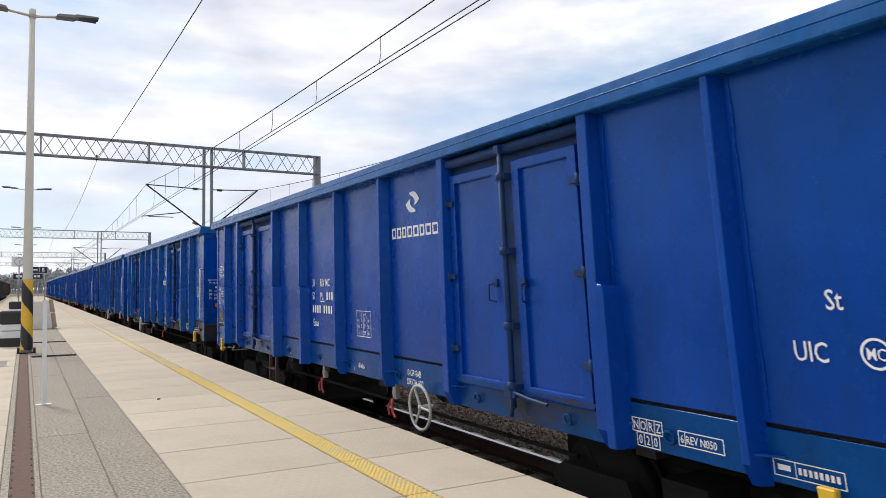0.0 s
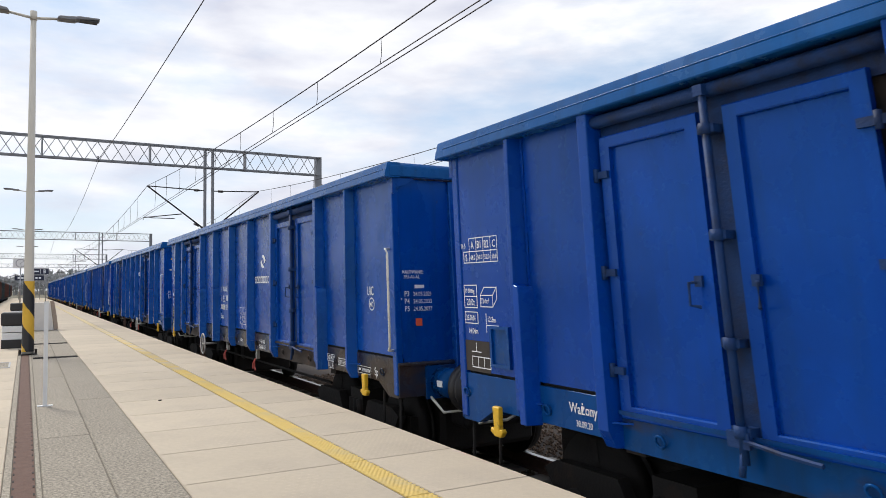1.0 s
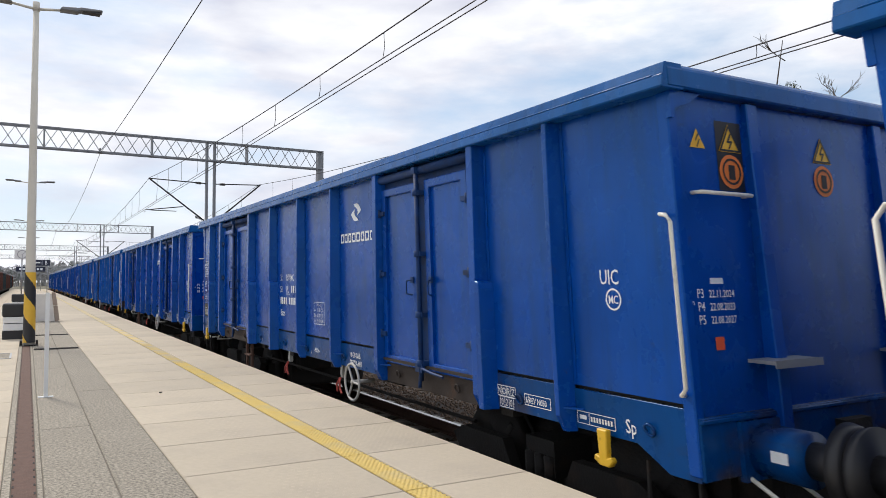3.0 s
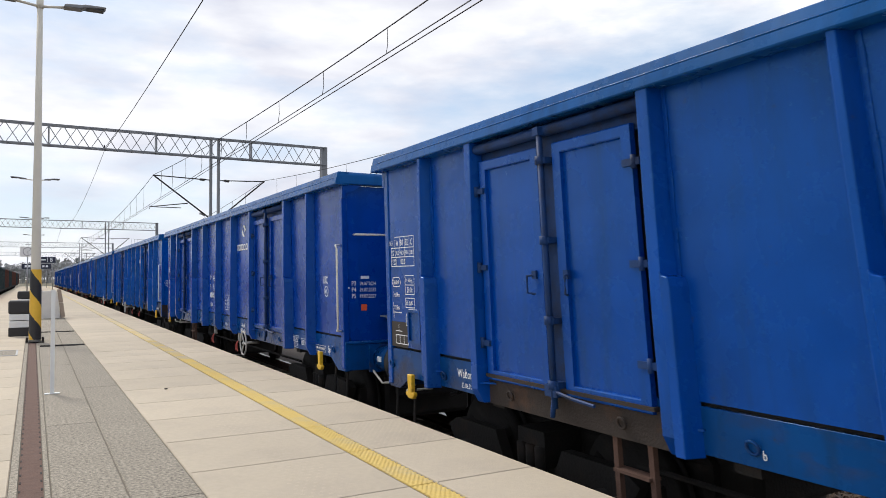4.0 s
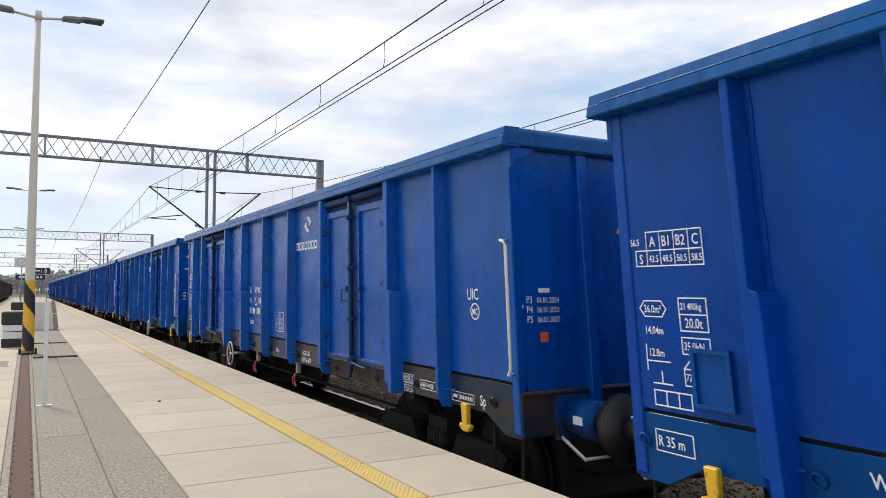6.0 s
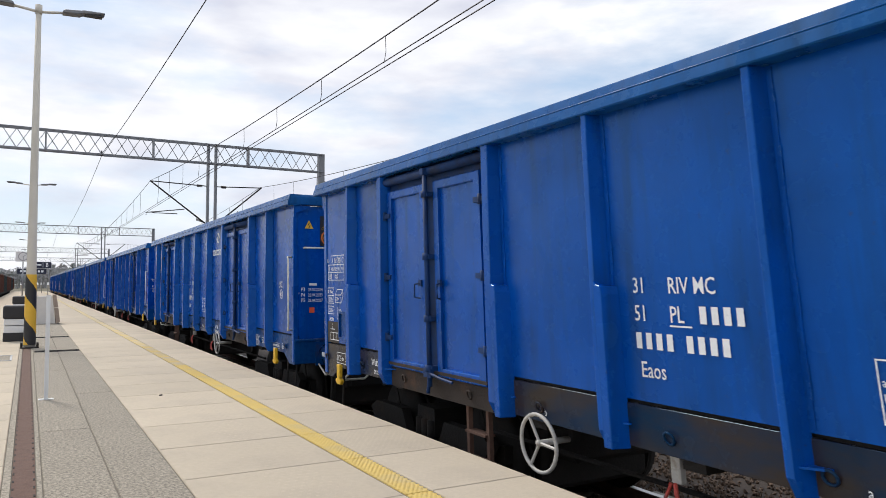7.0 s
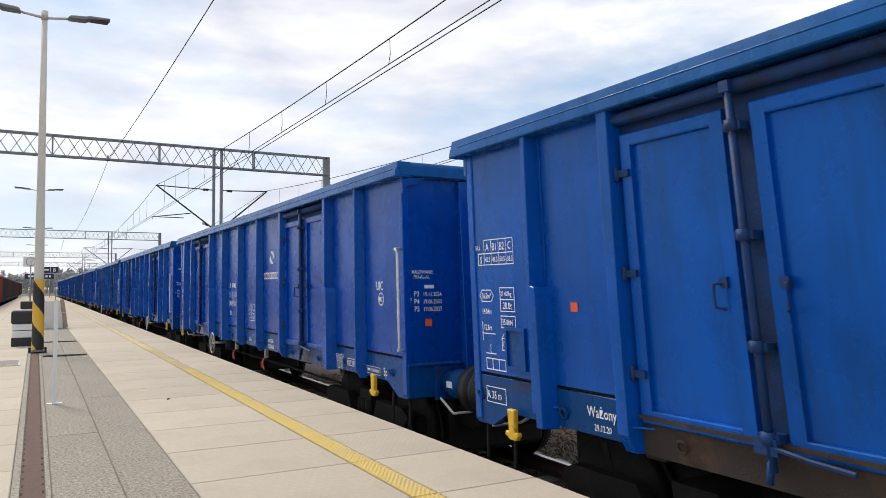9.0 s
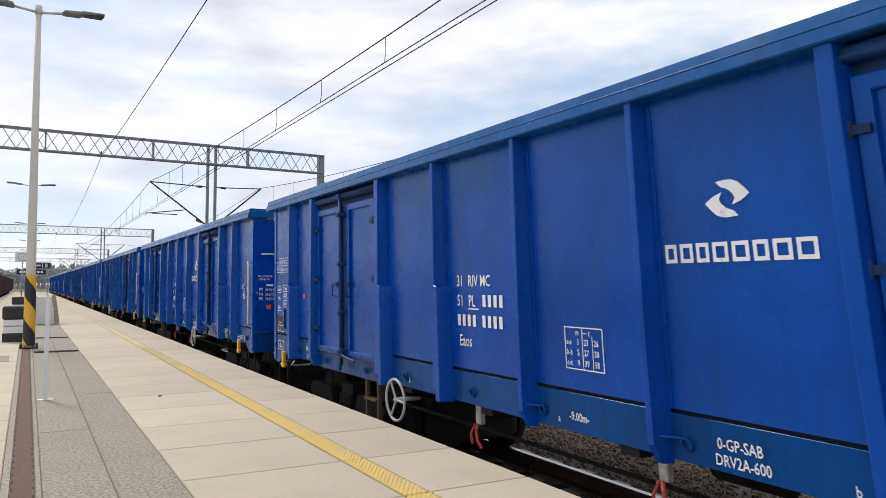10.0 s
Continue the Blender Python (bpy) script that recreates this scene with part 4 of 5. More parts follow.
            bm.faces.new([bm.verts.new(m @ Vector((0.105 * math.cos(k * 0.2618), 0.105 * math.sin(k * 0.2618), 0))) for k in range(24)])
            sign = put("prohibition_disc", bm, SIGN_ORANGE, "orange round no-climbing sign")
            bm = bmesh.new()
            m = on_end(x0, 2.69, -0.009)
            ring(bm, m, 0, 0, 0.082, 0.014)
            bar(bm, m, -0.028, -0.05, 0.056, 0.09)
            part("symbol", bm, BROWN_SQUARE, sign)
            if small:
                bm = bmesh.new()
                m = on_end(-1.14, 2.815, -0.006)
                bm.faces.new([bm.verts.new(m @ Vector(p)) for p in ((-0.065, 0, 0), (0.065, 0, 0), (0, 0.12, 0))])
                sign = put("warning_triangle", bm, SIGN_YELLOW, "small yellow warning triangle")
                bm = bmesh.new()
                m = on_end(-1.14, 2.815, -0.008)
                line(bm, m, 0.012, 0.085, -0.014, 0.048, 0.010)
                line(bm, m, 0.016, 0.050, -0.004, 0.012, 0.010)
                part("bolt_mark", bm, BLACK, sign)
                bm = bmesh.new()
                bar(bm, on_end(x0, 2.57, -0.003), -0.115, 0, 0.23, 0.43)
                put("sign_backing", bm, BLACK, "black square of old paint behind the signs")
    else:
        bm = bmesh.new()
        m = on_end(-0.25, 2.50, -0.006)
        bm.faces.new([bm.verts.new(m @ Vector(p)) for p in ((-0.055, 0, 0), (0.055, 0, 0), (0, 0.10, 0))])
        put("warning_triangle", bm, SIGN_YELLOW, "small yellow warning triangle")


def build_wagon():
    w = thing("freight_wagon", "blue open-top steel freight wagon with white stencilled markings", "freight wagon", group="wagons of the passing train")
    wagon_side(w, Matrix.Identity(4))
    wagon_side(w, pose(0, BODY, 0, 0, 0, 180))
    wagon_ends(w)
    bm = bmesh.new()
    box(bm, -1.3, 0.02, 1.20, 1.3, 12.78, 1.26)
    part("floor", bm, IRON, w, "dusty steel wagon floor")
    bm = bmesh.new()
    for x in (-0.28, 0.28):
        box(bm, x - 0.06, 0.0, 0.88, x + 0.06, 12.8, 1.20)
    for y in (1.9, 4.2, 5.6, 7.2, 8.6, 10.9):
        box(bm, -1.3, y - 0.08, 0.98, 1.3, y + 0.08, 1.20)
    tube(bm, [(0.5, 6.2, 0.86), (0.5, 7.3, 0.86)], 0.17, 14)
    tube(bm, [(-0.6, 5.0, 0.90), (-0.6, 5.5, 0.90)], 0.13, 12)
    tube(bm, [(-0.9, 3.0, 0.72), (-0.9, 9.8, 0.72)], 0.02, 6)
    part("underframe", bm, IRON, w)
    bogie(w, 1.9)
    bogie(w, 10.9)
    for y in (5.35, 7.35):
        bm = bmesh.new()
        box(bm, -1.29, y - 0.035, 0.88, -1.24, y + 0.035, 1.05)
        box(bm, -1.296, y - 0.03, 0.91, -1.289, y + 0.03, 0.97)
        soften(bm, 0.004, 1)
        lever = part("brake_lever", bm, WHEEL_GREY, w, "pale brake changeover box with a red handle")
        bm = bmesh.new()
        tube(bm, [(-1.30, y, 0.88), (-1.33, y - 0.03, 0.84), (-1.335, y - 0.05, 0.76), (-1.335, y - 0.11, 0.71)], 0.013, 6)
        tube(bm, [(-1.30, y + 0.03, 0.88), (-1.335, y + 0.05, 0.80), (-1.335, y + 0.03, 0.72)], 0.012, 6)
        part("lever_handle", bm, LEVER_RED, lever, "red lever handle")
    # added solid blocks keep the lit ballast beyond from showing between the wheels
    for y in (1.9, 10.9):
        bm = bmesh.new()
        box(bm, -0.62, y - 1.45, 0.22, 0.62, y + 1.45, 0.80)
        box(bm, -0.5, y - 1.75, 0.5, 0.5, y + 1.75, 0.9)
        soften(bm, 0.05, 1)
        part("brake_gear", bm, IRON, w, "solid dark fill standing in for brake rigging between the wheels")
    return w


def hand_wheel(w, y):
    bm = bmesh.new()
    torus(bm, (-1.47, y, 0.93), (1, 0, 0), 0.195, 0.014, 32, 8)
    for k in range(3):
        a = 0.5 + 2.094 * k
        tube(bm, [(-1.46, y, 0.93), (-1.47, y + 0.19 * math.sin(a), 0.93 + 0.19 * math.cos(a))], 0.012, 6)
    tube(bm, [(-1.48, y, 0.93), (-1.20, y, 0.93)], 0.022, 8)
    part("hand_brake_wheel", bm, WHEEL_GREY, w, "pale grey hand brake wheel")


def train():
    first = build_wagon()
    all_wagons = [first] + [copy_thing(first, Matrix.Identity(4)) for _ in range(WAGONS - 1)]
    paint = [5, 2, 2, 5, 4, 4, 0, 0, 2, 0, 1, 2, 0, 2, 0, 0, 2, 1, 0, 2]
    dusty = [0, 1, 1, 0, 1, 1, 0, 0, 1, 0, 1, 1, 0, 1, 0, 0, 1, 1, 0, 0]
    wheel = [4.46, 8.6, 4.6, 4.3, 8.4, 4.2, 8.54, 4.3, 8.7, 4.3, 8.7, 4.3, 4.3, 8.7, 4.3, 8.7, 4.3, 4.3, 8.7, 4.3]
    for i, w in enumerate(all_wagons):
        for o in w.children_recursive:
            if o.type != "MESH":
                continue
            for s in o.material_slots:
                if s.material == BLUES[0] and paint[i]:
                    s.link = "OBJECT"
                    s.material = BLUES[paint[i]]
                elif s.material == SILLS[1]:
                    s.link = "OBJECT"
                    s.material = THRESHOLD_RUST if dusty[i] else SILLS[2]
                elif s.material == SILLS[0] and dusty[i]:
                    s.link = "OBJECT"
                    s.material = SILLS[1 if i in (1, 4, 10) else 2]
        hand_wheel(w, wheel[i])
        bare = (("end_handrail", "end_step") if i in (1, 4, 6) else ()) + (("end_grab_rail",) if i in (0, 2, 3, 5) else ())
        for o in [o for o in w.children if o.name.split(".")[0] in bare]:
            bpy.data.objects.remove(o)
        if i < 12:
            markings(w, i, {"long_table": i in (2, 4, 7), "hexagon": i in (1, 2, 3, 5, 6, 8, 9), "brown": i in (0, 1, 2, 4, 6), "st": i == 0, "radius": {0: 0, 2: 0, 4: 12.42}.get(i, 12.64), "gap": 0.17 if i in (1, 6) else 0.26,
                            "loads": {0: ("44.0", "50.0", "52.0", "60.0"), 2: ("42.0", "48.0", "50.0", "58.0")}.get(i, ("42.5", "48.5", "50.5", "58.5")), "mass": {0: "19 500kg", 2: "21 600kg"}.get(i, "21 400kg"),
                            "volume": "71.5m³" if i == 2 else "72.0m³", "weighed": {0: "30.09.20", 2: "23.06.21", 3: "20.07.21"}.get(i, "29.12.20"),
                            "paint_note": i in (1, 6, 7), "signs": i in (2, 5, 10), "low": 0.38 if i == 0 else 0.0, "field": 0.2 if i == 3 else 0.12, "high": (0.33, 0.0, 0.30, 0.40, 0.45, 0.45)[i] if i < 6 else 0.0,
                            "dates": [("24.05.2021", "24.05.2033", "24.05.2027"), ("22.11.2024", "22.08.2033", "22.08.2027"), ("19.07.2024", "19.07.2033", "19.07.2027"), ("06.01.2024", "06.01.2033", "06.01.2027"), ("28.07.2024", "28.04.2033", "28.04.2027"), ("19.11.2024", "19.06.2033", "19.06.2027")][(i - 1) % 6], "side_patch": i in (1, 5, 6)})
        if i in (2, 5, 10):
            tagged(w, "blue open steel freight wagon with yellow warning signs on its end")
        elif dusty[i]:
            tagged(w, "blue open steel freight wagon with rust-brown dust below its doors")
        if i == 1:
            tagged(w, "dull weathered blue steel freight wagon with rusty corners")
    return all_wagons


def on_track(y):
    """Where a wagon whose front end is y metres along the track stands."""
    def at(v):
        if v <= CURVE_FROM:
            return Vector((TRACK, v, RAIL))
        a = (v - CURVE_FROM) / CURVE_RADIUS
        return Vector((TRACK + CURVE_RADIUS * (1 - math.cos(a)), CURVE_FROM + CURVE_RADIUS * math.sin(a), RAIL))
    p, q = at(y), at(y + BODY)
    return Matrix.Translation(p) @ Matrix.Rotation(-math.atan2(q.x - p.x, q.y - p.y), 4, "Z")


# ---- overhead line ----
def truss_beam(bm, a, b, depth, step=0.52, w=0.35):
    """A lattice beam from a to b along x at two heights."""
    x0, y, z = a
    x1 = b
    for dy in (-w / 2, w / 2):
        for dz in (0, -depth):
            box(bm, x0, y + dy - 0.03, z + dz - 0.03, x1, y + dy + 0.03, z + dz + 0.03)
    n = int((x1 - x0) / step)
    for i in range(n):
        xa, xb = x0 + (x1 - x0) * i / n, x0 + (x1 - x0) * (i + 1) / n
        za, zb = (z, z - depth) if i % 2 else (z - depth, z)
        for dy in (-w / 2, w / 2):
            tube(bm, [(xa, y + dy, za if dy < 0 else zb), (xb, y + dy, zb if dy < 0 else za)], 0.017, 4)
        if i % 8 == 0:
            box(bm, xa - 0.03, y - w / 2, z - depth, xa + 0.03, y + w / 2, z)


def gantry(y):
    s = centre_line(y)[0]
    g = thing("catenary_gantry", "galvanised lattice gantry carrying overhead wires over the tracks", "gantry", pose(s, y, 0), group="catenary gantries")
    bm = bmesh.new()
    truss_beam(bm, (-12.0, 0, 7.62), 12.45, 0.85)
    part("lattice_beam", bm, LATTICE, g)
    for x in (7.0, 7.34):
        bm = bmesh.new()
        box(bm, x - 0.05, -0.10, -1.1, x + 0.05, 0.10, 7.6)
        part("mast", bm, LATTICE, g)
    for x in (12.4, -11.9):
        bm = bmesh.new()
        box(bm, x - 0.14, -0.14, -1.1, x + 0.14, 0.14, 7.66)
        part("end_mast", bm, LATTICE, g)
    for s2, tx in ((-1, 4.55), (1, 9.45)):
        b = 7.0 if s2 < 0 else 7.34
        bm = bmesh.new()
        tube(bm, [(b, 0, 3.95), (tx, 0, 5.80)], 0.035, 8)
        tube(bm, [(b, 0, 5.72), (tx + s2 * 0.02, 0, 5.80)], 0.025, 8)
        tube(bm, [(b + s2 * 1.0, 0, 4.62), (tx + s2 * 0.15, 0, 4.40), (tx + s2 * 0.15, 0, 4.30)], 0.022, 8)
        tube(bm, [(tx - s2 * 0.1, 0, 4.40), (b + s2 * 1.3, 0, 4.40)], 0.018, 6)
        part("bracket", bm, WIRE, g)
        for q in (0.25, 0.30):
            bm = bmesh.new()
            for k in range(5):
                u = q + 0.0 + 0.03 * k
                zc = 5.72 if q == 0.25 else 3.95 + (5.80 - 3.95) * u * 0.3
                xc = b + s2 * (0.25 + 0.05 * k)
                tube(bm, [(xc, 0, zc), (xc + s2 * 0.025, 0, zc)], 0.06, 10)
            part("insulator", bm, BROWN_SQUARE, g)
    bm = bmesh.new()
    tube(bm, [(2.58, 0, 6.95), (2.58, 0, 6.72)], 0.03, 8)
    tube(bm, [(2.50, 0, 6.78), (2.66, 0, 6.78)], 0.045, 8)
    part("feeder_clamp", bm, WIRE, g)
    bm = bmesh.new()
    tube(bm, [(12.4, -0.1, 6.4), (12.9, -0.1, 6.1), (13.3, -0.1, 6.15)], 0.03, 6)
    part("side_bracket", bm, WIRE, g)
    return g


GANTRIES = [-21.5, 34.0, 89.5, 145.0, 200.0]


def wires():
    """Messenger, contact and feeder wires, sagging from gantry to gantry."""
    for x, low_point in ((4.56, 4.97), (9.40, 4.78)):
        o = thing("overhead_line", "dark overhead contact wires with droppers", "overhead wires", group="overhead lines")
        pts, low, low2 = [], [], []
        for a, b in zip(GANTRIES, GANTRIES[1:]):
            for i in range(24):
                u = i / 24
                y = a + (b - a) * u
                s = centre_line(y)[0]
                pts.append((x + s, y, low_point + (5.82 - low_point) * (2 * u - 1) ** 2))
                low.append((x + s - 0.03, y, 4.58))
                low2.append((x + s + 0.03, y, 4.54))
            for i in range(33):
                y = 1.52 + 2.75 * i
                u = (y - a) / (b - a)
                if not 0.02 < u < 0.98:
                    continue
                drop = bmesh.new()
                z = low_point + (5.82 - low_point) * (2 * u - 1) ** 2
                tube(drop, [(x, y, z), (x + 0.008, y, z * 0.4 + 2.75), (x - 0.02, y, 4.58)], 0.006, 4)
                part("dropper", drop, WIRE, o)
        for name, line_pts, rr in (("messenger_wire", pts, 0.011), ("contact_wire", low, 0.009), ("contact_wire", low2, 0.009)):
            bm = bmesh.new()
            tube(bm, line_pts, rr, 5)
            part(name, bm, WIRE, o)
    bm = bmesh.new()
    for a, b in zip(GANTRIES, GANTRIES[1:]):
        pts = []
        for i in range(25):
            u = i / 24
            y = a + (b - a) * u
            pts.append((2.58 + centre_line(y)[0], y, (6.20 if a < 0 else 5.72) + (0.52 if a < 0 else 1.0) * (2 * u - 1) ** 2))
        tube(bm, pts, 0.010, 5)
    tagged(new("feeder_wire", mesh_of("feeder_wire", bm, WIRE)), "dark feeder wire slung below the gantries", "wire")


# ---- things on the platform ----
def lamp_post(y, first=False):
    p = thing("street_lamp", "pale twin-arm platform lamp post with a yellow and black striped foot", "lamp post", pose(0.05, y, 0), group="platform lamps")
    bm = bmesh.new()
    tube(bm, [(0, 0, 0.0), (0, 0, 1.6), (0, 0, 4.0), (0, 0, 6.9)], 0.108, 20, 0.052)
    part("pole", bm, LAMP_GREY, p)
    bm = bmesh.new()
    seg, turns = 72, 130
    for i in range(turns):
        z0, z1 = 0.06 + 1.40 * i / turns, 0.06 + 1.40 * (i + 1) / turns
        r0, r1 = 0.1125 - 0.0085 * z0, 0.1125 - 0.0085 * z1
        for k in range(seg):
            a0, a1 = 2 * math.pi * k / seg, 2 * math.pi * (k + 1) / seg
            f = bm.faces.new([bm.verts.new((r * math.cos(a), r * math.sin(a), z)) for r, a, z in ((r0, a0, z0), (r0, a1, z0), (r1, a1, z1), (r1, a0, z1))])
            f.material_index = 1 if ((a0 * 0.1369 + z0) / 0.86 + 0.225) % 1.0 < 0.48 else 0
            f.smooth = True
    bmesh.ops.remove_doubles(bm, verts=bm.verts, dist=0.0004)
    part("striped_sleeve", bm, [WARN_YELLOW, WARN_BLACK], p, "yellow and black slanting warning stripes")
    bm = bmesh.new()
    box(bm, -0.165, -0.165, 0.0, 0.165, 0.165, 0.015)
    part("base_plate", bm, IRON, p)
    for sx in (-0.14, 0.14):
        for sy in (-0.14, 0.14):
            bm = bmesh.new()
            tube(bm, [(sx, sy, 0.02), (sx, sy, 0.09)], 0.022, 6)
            part("bolt", bm, IRON, p)
    for s in (-1, 1):
        bm = bmesh.new()
        tube(bm, [(0, 0, 6.82), (s * 0.45, 0, 6.82 + 0.06)], 0.028, 8)
        arm = part("arm", bm, LAMP_GREY, p)
        bm = bmesh.new()
        prism(bm, [(s * 0.42, 6.86), (s * 0.46, 6.93), (s * 0.78, 6.96), (s * 0.80, 6.975), (s * 1.22, 6.985), (s * 1.22, 6.945), (s * 0.80, 6.90), (s * 0.75, 6.87)], "y", -0.12, 0.12)
        soften(bm, 0.015, 1)
        part("lamp_head", bm, LAMP_DARK, arm, "flat grey LED lamp head")
        bm = bmesh.new()
        box(bm, s * 0.84, -0.1, 6.900, s * 1.18, 0.1, 6.93)
        part("lens", bm, WARN_BLACK, arm)
    bm = bmesh.new()
    tube(bm, [(0, 0, 6.78), (0, 0, 6.96)], 0.065, 14)
    part("cap", bm, LAMP_GREY, p)


def litter_bin(x, y):
    b = thing("litter_bin", "low concrete-sided litter bin with a black top and plinth", "litter bin", pose(x, y, 0), group="platform bins")
    for name, z0, z1, mat, e in (("plinth", 0, 0.19, WARN_BLACK, 0.0), ("lower_panel", 0.19, 0.34, WHITE_PAINT, -0.012), ("upper_panel", 0.355, 0.49, WHITE_PAINT, -0.012), ("black_top", 0.49, 0.79, WARN_BLACK, 0.01)):
        bm = bmesh.new()
        box(bm, -0.21 - e, -0.25 - e, z0, 0.21 + e, 0.25 + e, z1)
        soften(bm, 0.06 if name == "black_top" else 0.012, 3)
        part(name, bm, mat, b)


def white_stand():
    s = thing("barrier_stand", "white steel barrier stand with a post on flat feet", "stand", pose(0.20, 9.2, 0))
    bm = bmesh.new()
    box(bm, -0.021, -0.02, 0.0, 0.021, 0.02, 1.15)
    part("post", bm, WHITE_PAINT, s)
    bm = bmesh.new()
    box(bm, -0.075, -0.035, 0.0, 0.075, 0.035, 0.008)
    part("foot", bm, WHITE_PAINT, s)


def far_bench():
    b = thing("platform_ramp_box", "pale grey tapering box with brown edge boards on the paving", "box", pose(0.46, 26.5, 0))
    bm = bmesh.new()
    prism(bm, [(-0.33, 0.0), (0.33, 0.0), (0.22, 0.88), (-0.22, 0.88)], "y", 0, 0.5)
    soften(bm, 0.01, 1)
    part("body", bm, BOX_GREY, b)
    for s in (-1, 1):
        bm = bmesh.new()
        prism(bm, [(s * 0.34, 0.0), (s * 0.46, 0.05), (s * 0.40, 0.5), (s * 0.29, 0.5)], "y", -0.02, 0.4)
        part("lower_board", bm, BOARD, b)
        bm = bmesh.new()
        prism(bm, [(s * 0.28, 0.52), (s * 0.40, 0.52), (s * 0.33, 0.93), (s * 0.23, 0.93)], "y", -0.02, 0.4)
        part("upper_board", bm, BOARD, b)


def hanging_sign(x, y, z, w, h, text, label):
    s = thing("platform_sign", label, "sign", pose(x, y, z), group="platform signs")
    bm = bmesh.new()
    box(bm, -w / 2, -0.06, -h / 2, w / 2, 0.06, h / 2)
    soften(bm, 0.01, 1)
    part("panel", bm, NAVY, s)
    face = Matrix.Translation((0, -0.066, 0)) @ END_TEXT
    if text:
        bm = bmesh.new()
        words(bm, text, h * 0.9, Matrix.Translation((w * 0.27, -0.066, -h * 0.3)) @ END_TEXT, "CENTER", 0.012)
        part("letter", bm, WHITE, s)
    for x, z0, bw, bh in ((w * 0.04, -h * 0.4, 0.04, h * 0.8), (-w * 0.42, -h * 0.12, w * 0.38, h * 0.22)) if text else [(w * k, -h * 0.2, w * 0.08, h * 0.4) for k in (-0.4, -0.28, 0.2, 0.32)]:
        bm = bmesh.new()
        bar(bm, face, x, z0, bw, bh)
        part("mark", bm, WHITE, s)
    for q in (-w * 0.35, w * 0.35):
        bm = bmesh.new()
        tube(bm, [(q, 0, -z), (q, 0, h / 2)], 0.04, 8)
        part("support", bm, GALV, s)


def parked_wagon(y, color, name_label):
    w = thing("parked_wagon", name_label, "freight wagon", pose(TRACK_LEFT, y, RAIL), group="parked wagons")
    bm = bmesh.new()
    box(bm, -1.38, 0, 1.2, 1.38, 12.8, 3.0)
    soften(bm, 0.02, 1)
    part("body", bm, color, w)
    for i in range(10):
        bm = bmesh.new()
        box(bm, 1.38, 0.05 + 1.4 * i, 1.1, 1.45, 0.15 + 1.4 * i, 3.0)
        part("post", bm, color, w)
    bm = bmesh.new()
    box(bm, -1.42, -0.03, 3.0, 1.47, 12.83, 3.12)
    part("top_chord", bm, color, w)
    bm = bmesh.new()
    box(bm, -1.3, -0.5, 0.85, 1.3, 13.3, 1.2)
    for q in (1.1, 2.9, 10.0, 11.8):
        tube(bm, [(-0.8, q, 0.46), (0.8, q, 0.46)], 0.46, 18)
    part("underframe", bm, IRON, w)


def bare_tree(x, y, height, seed, green):
    rng = random.Random(seed)
    t = thing("bare_tree", "leafless tree with thin branches" + (" and green mistletoe balls" if green else ""), "tree", pose(x, y, -1.16), group="bare trees")
    trunk, twigs, balls = bmesh.new(), bmesh.new(), bmesh.new()
    tube(trunk, [(rng.uniform(-0.1, 0.1) * k, rng.uniform(-0.1, 0.1) * k, height * k / 6) for k in range(7)], 0.16, 8, 0.02)
    ends = []

    def grow(p, d, length, r, depth):
        q = p + d * length
        mid = p + d * length * 0.5 + Vector((rng.uniform(-1, 1), rng.uniform(-1, 1), rng.uniform(0, 1))) * length * 0.06
        tube(twigs, [p, mid, q], r, 4, r * 0.55)
        ends.append(q)
        if depth:
            for _ in range(4):
                n = (d + Vector((rng.uniform(-1, 1), rng.uniform(-1, 1), rng.uniform(-0.2, 0.7))) * 0.75).normalized()
                grow(p + d * length * rng.uniform(0.4, 1.0), n, length * rng.uniform(0.45, 0.65), r * 0.55, depth - 1)

    for k in range(16):
        z = height * rng.uniform(0.3, 0.97)
        a = rng.random() * 6.28
        grow(Vector((0, 0, z)), Vector((math.cos(a), math.sin(a), rng.uniform(0.5, 1.1))).normalized(), height * 0.22 * (1.2 - z / height) + 0.5, 0.035, 2)
    part("trunk", trunk, BARK, t)
    part("branches", twigs, BARK, t)
    if green:
        for k in range(5):
            c = ends[rng.randrange(len(ends))]
            for _ in range(150):
                d = Vector((rng.gauss(0, 1), rng.gauss(0, 1), rng.gauss(0, 1))).normalized() * 0.42 * rng.random() ** 0.4
                s = 0.07
                u, v = Vector((rng.gauss(0, 1), rng.gauss(0, 1), rng.gauss(0, 1))).normalized() * s, Vector((rng.gauss(0, 1), rng.gauss(0, 1), rng.gauss(0, 1))).normalized() * s
                balls.faces.new([balls.verts.new(c + d + q) for q in (u, v, -u)])
        part("mistletoe", balls, MISTLETOE, t)
    else:
        balls.free()


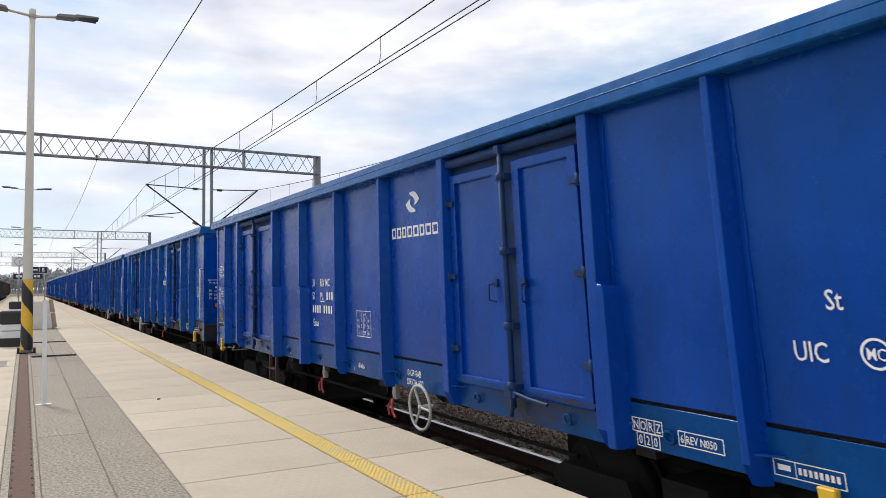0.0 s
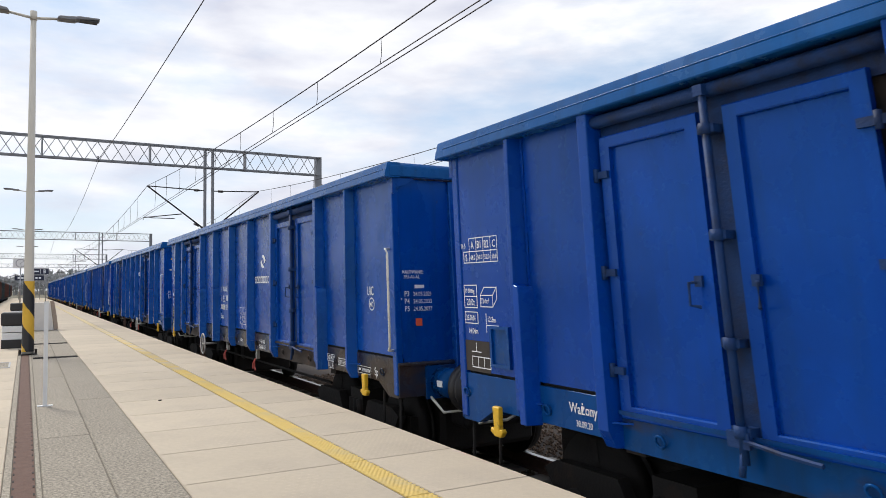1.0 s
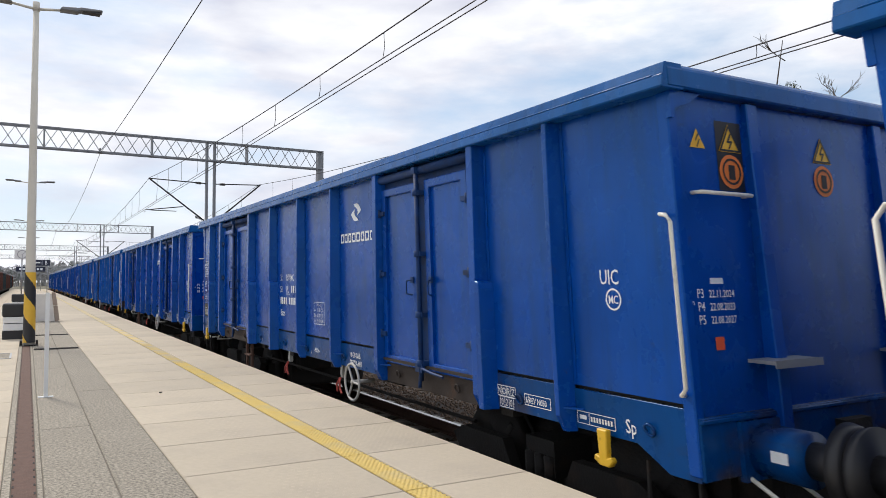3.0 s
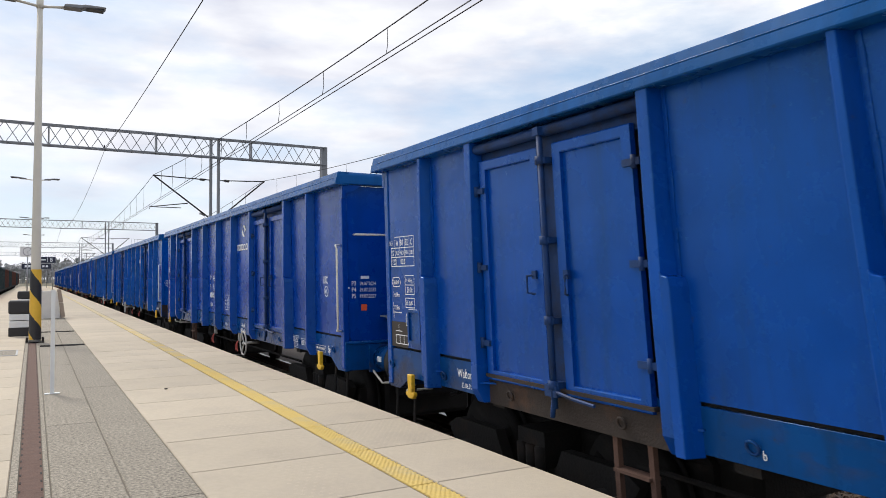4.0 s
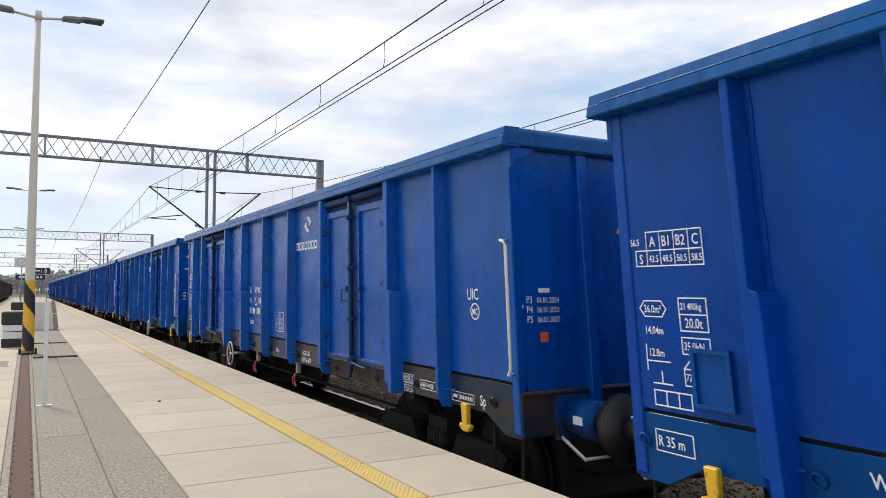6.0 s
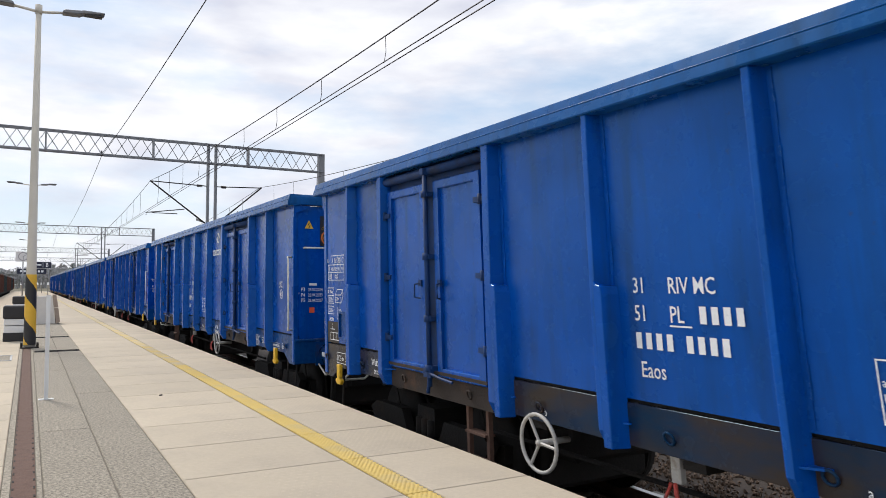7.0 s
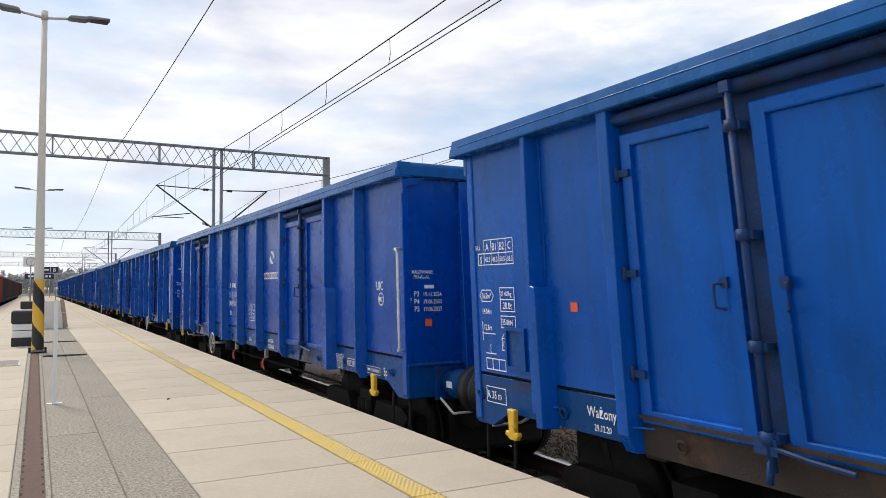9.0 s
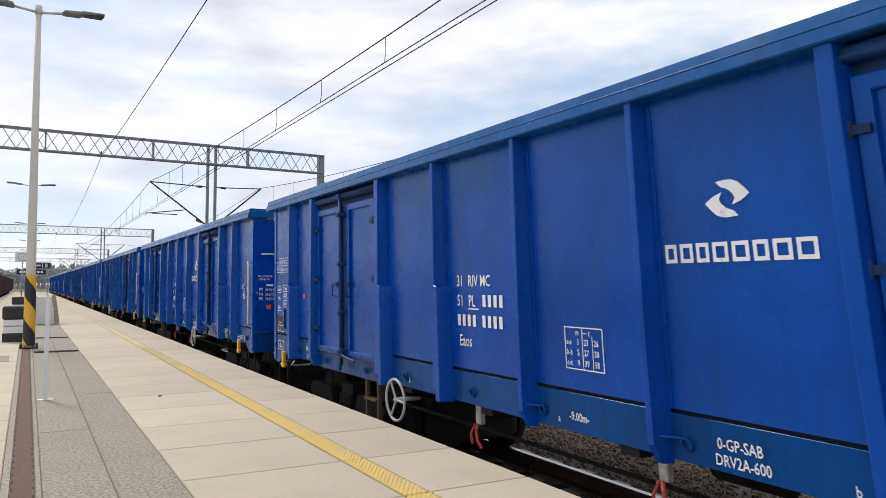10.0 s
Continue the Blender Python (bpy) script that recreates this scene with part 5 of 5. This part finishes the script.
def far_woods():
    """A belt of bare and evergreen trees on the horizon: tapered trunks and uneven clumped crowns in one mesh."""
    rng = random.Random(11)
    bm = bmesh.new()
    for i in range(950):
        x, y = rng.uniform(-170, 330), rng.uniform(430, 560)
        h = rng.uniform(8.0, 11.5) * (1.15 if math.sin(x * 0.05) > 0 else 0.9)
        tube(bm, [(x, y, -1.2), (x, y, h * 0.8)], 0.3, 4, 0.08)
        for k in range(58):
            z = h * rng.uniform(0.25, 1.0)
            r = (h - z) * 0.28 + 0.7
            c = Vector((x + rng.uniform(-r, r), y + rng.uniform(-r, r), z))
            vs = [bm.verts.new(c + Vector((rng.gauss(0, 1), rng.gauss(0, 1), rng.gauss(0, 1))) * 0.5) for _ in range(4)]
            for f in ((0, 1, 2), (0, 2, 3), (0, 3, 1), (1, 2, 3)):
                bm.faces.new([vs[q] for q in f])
    tagged(new("far_woods", mesh_of("far_woods", bm, WOODS)), "distant leafless woods on the horizon, paled to grey for haze", "woods", "", "stuff")


def travel(t):
    """How far the train has rolled; it slows a little on the way."""
    return SPEED * t - 0.38 + 0.150 * t - 0.0139 * t * t


def motions(all_wagons):
    for i, w in enumerate(all_wagons):
        slack = {4: -0.06, 5: -0.06}.get(i, 0.0)
        walk(w, [(0.5 * k, on_track(START + slack + PITCH * i - travel(0.5 * k))) for k in range(21)])
        if i < 9:
            for o in w.children_recursive:
                if o.name.startswith("wheelset"):
                    at = o.location.copy()
                    walk(o, [(k / 15, Matrix.Translation(at) @ Matrix.Rotation(travel(k / 15) / 0.46, 4, "X")) for k in range(151)])


ground()
ballast()
rails()
core = platform()
wagon_list = train()
for g_y in GANTRIES[1:]:
    gantry(g_y)
wires()
for k in range(5):
    lamp_post(16.8 + 30.2 * k)
litter_bin(-0.25, 19.0)
litter_bin(-0.30, 33.0)
white_stand()
far_bench()


def cover_plate(x, y, w, l):
    c = thing("access_cover", "flat grey concrete access cover with a steel rim in the paving", "cover", pose(x, y, 0))
    bm = bmesh.new()
    box(bm, -w / 2, -l / 2, -0.02, w / 2, l / 2, 0.004)
    part("lid", bm, GRANITE, c)
    bm = bmesh.new()
    for q in ((-w / 2 - 0.03, -l / 2 - 0.03, -w / 2, l / 2 + 0.03), (w / 2, -l / 2 - 0.03, w / 2 + 0.03, l / 2 + 0.03), (-w / 2, -l / 2 - 0.03, w / 2, -l / 2), (-w / 2, l / 2, w / 2, l / 2 + 0.03)):
        box(bm, q[0], q[1], -0.02, q[2], q[3], 0.008)
    part("rim", bm, GALV, c)


cover_plate(-0.55, 14.6, 0.62, 1.0)
bm = bmesh.new()
prism(bm, [(0, 0), (0.022, 0.004), (0.032, 0.024), (0.014, 0.03), (-0.005, 0.014)], "z", 0.002, 0.014)
leaf_ob = tagged(new("dry_leaf", mesh_of("dry_leaf", bm, BARK)), "small dark dry leaf on the platform slabs", "leaf")
leaf_ob.location = (1.33, 8.85, 0)
hanging_sign(1.18, 85.0, 3.22, 1.65, 0.62, "B", "dark blue hanging platform sign with a white letter B")
hanging_sign(0.4, 118.0, 3.05, 3.6, 0.7, "", "dark blue long platform sign with small white marks")


def clock_board():
    c = thing("platform_clock", "pale square platform clock on a thin post", "clock", pose(-0.42, 70.0, 3.55))
    bm = bmesh.new()
    box(bm, -0.55, -0.08, -0.42, 0.55, 0.08, 0.42)
    soften(bm, 0.02, 1)
    part("case", bm, WHITE_PAINT, c)
    bm = bmesh.new()
    ring(bm, Matrix.Translation((0, -0.086, 0)) @ END_TEXT, 0, 0, 0.36, 0.06)
    line(bm, Matrix.Translation((0, -0.086, 0)) @ END_TEXT, 0, 0, 0.2, 0.15, 0.04)
    line(bm, Matrix.Translation((0, -0.086, 0)) @ END_TEXT, 0, 0, 0.05, -0.28, 0.04)
    part("dial", bm, GALV, c)
    bm = bmesh.new()
    tube(bm, [(0, 0, -3.55), (0, 0, -0.4)], 0.05, 8)
    part("support", bm, GALV, c)


clock_board()
REDS = [material("parked_red", (0.30, 0.045, 0.025), 0.7, vary=0.2, scale=2), material("parked_teal", (0.030, 0.055, 0.060), 0.7, vary=0.25, scale=2),
        material("parked_brown", (0.12, 0.045, 0.032), 0.75, vary=0.25, scale=2)]
for k, c in enumerate((0, 0, 1, 2, 1, 2, 2, 1, 2)):
    parked_wagon(46 + 14.04 * k, REDS[c], ("rusty red", "dark teal", "faded brown")[c] + " open freight wagon parked on the other track")
for k, (x, y, h) in enumerate(((33, 23, 14.4), (37, 30, 13), (42, 26, 14), (60, 70, 13))):
    bare_tree(x, y, h, 20 + k, k == 0)
far_woods()


# ---- paving pieces ----
def paving():
    """Edge slabs in four strips a metre long, the grey speckled strip, and the plain slabs of the other half."""
    g = 0.008
    strips = [("edge_slab", 2.20, EDGE, 1.0, BEIGE), ("tactile_slab", 2.02, 2.19, 1.0, YELLOW), ("platform_slab", 0.90, 2.01, 1.0, BEIGE),
              ("grey_slab", 0.51, 0.90, 5.0, GRANITE), ("grey_slab", 0.11, 0.51, 5.0, GRANITE),
              ("platform_slab", -1.2, -0.115, 1.0, BEIGE), ("edge_slab", EDGE_LEFT, -1.2, 1.0, BEIGE)]
    rng = random.Random(8)
    for name, x0, x1, step, mat in strips:
        me = slab_mesh(name, x1 - x0 - g, step - g, 0.05, mat)
        long_me = slab_mesh(name, x1 - x0 - g, 10 - g, 0.05, mat)
        y = -10.0 if step == 1.0 else -15.5 if x0 > 0.4 else -12.8
        while y < 139:
            near = -0.01 < y < 34
            ob = part(name, me if near else long_me, None, core)
            # the yellow strip turns paler in two steps with y
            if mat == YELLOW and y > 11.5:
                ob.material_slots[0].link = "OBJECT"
                ob.material_slots[0].material = YELLOW_PALE if y < 22 else YELLOW_PALEST
            ob.location = ((x0 + x1) / 2, y + (step if near else 10) / 2, -0.0008 * rng.random())
            y += step if near else 10
    edge_ribs = studs("slab_studs", 0.56, 0.98, 12, 26, 0.012, 0.0008, BEIGE)
    guide = studs("guide_studs", 0.36, 0.98, 6, 15, 0.015, 0.0011, BEIGE)
    warn = studs("tactile_studs", 0.165, 0.99, 5, 36, 0.012, 0.0028, YELLOW)
    for k in range(16):
        for me, x in ((edge_ribs, 2.52), (guide, 1.56), (warn, 2.105)):
            if k > 10 and me != warn:
                continue
            ob = part(me.name, me, None, core)
            tagged(ob, kind="stuff")
            ob.location = (x, k + 0.5, -0.0005)
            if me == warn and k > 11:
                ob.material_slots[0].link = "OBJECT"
                ob.material_slots[0].material = YELLOW_PALE
    # drain channel
    ch = thing("drain_channel", "rusty brown steel drain channel set in the paving", "drain", kind="structure")
    bm = bmesh.new()
    box(bm, -0.062, -1, -0.05, 0.072, 140, -0.006)
    part("cover_strip", bm, RUST, ch)
    bm = bmesh.new()
    for k in range(90):
        for x in (-0.058, 0.060):
            box(bm, x - 0.002, 1.5 + 0.21 * k, -0.0065, x + 0.009, 1.55 + 0.21 * k, -0.0035)
    tagged(part("drain_slots", bm, IRON, ch, "short dark slots along the channel"), kind="stuff")
    # two dark ribbed strips laid across the grey slabs
    for y, l in ((15.55, 0.34), (19.7, 0.30)):
        bm = bmesh.new()
        box(bm, 0.13, y, -0.04, 0.88, y + l, 0.003)
        for k in range(1, 9):
            box(bm, 0.13, y + l * k / 9 - 0.006, 0.0, 0.88, y + l * k / 9 + 0.006, 0.008)
        part("cross_grating", bm, IRON, ch, "dark ribbed strip across the grey paving")
    for x0, x1 in ((-0.112, -0.068), (0.078, 0.106)):
        bm = bmesh.new()
        box(bm, x0, -1, -0.05, x1, 140, 0.0)
        part("rim", bm, GRANITE, ch)


paving()
motions(wagon_list)
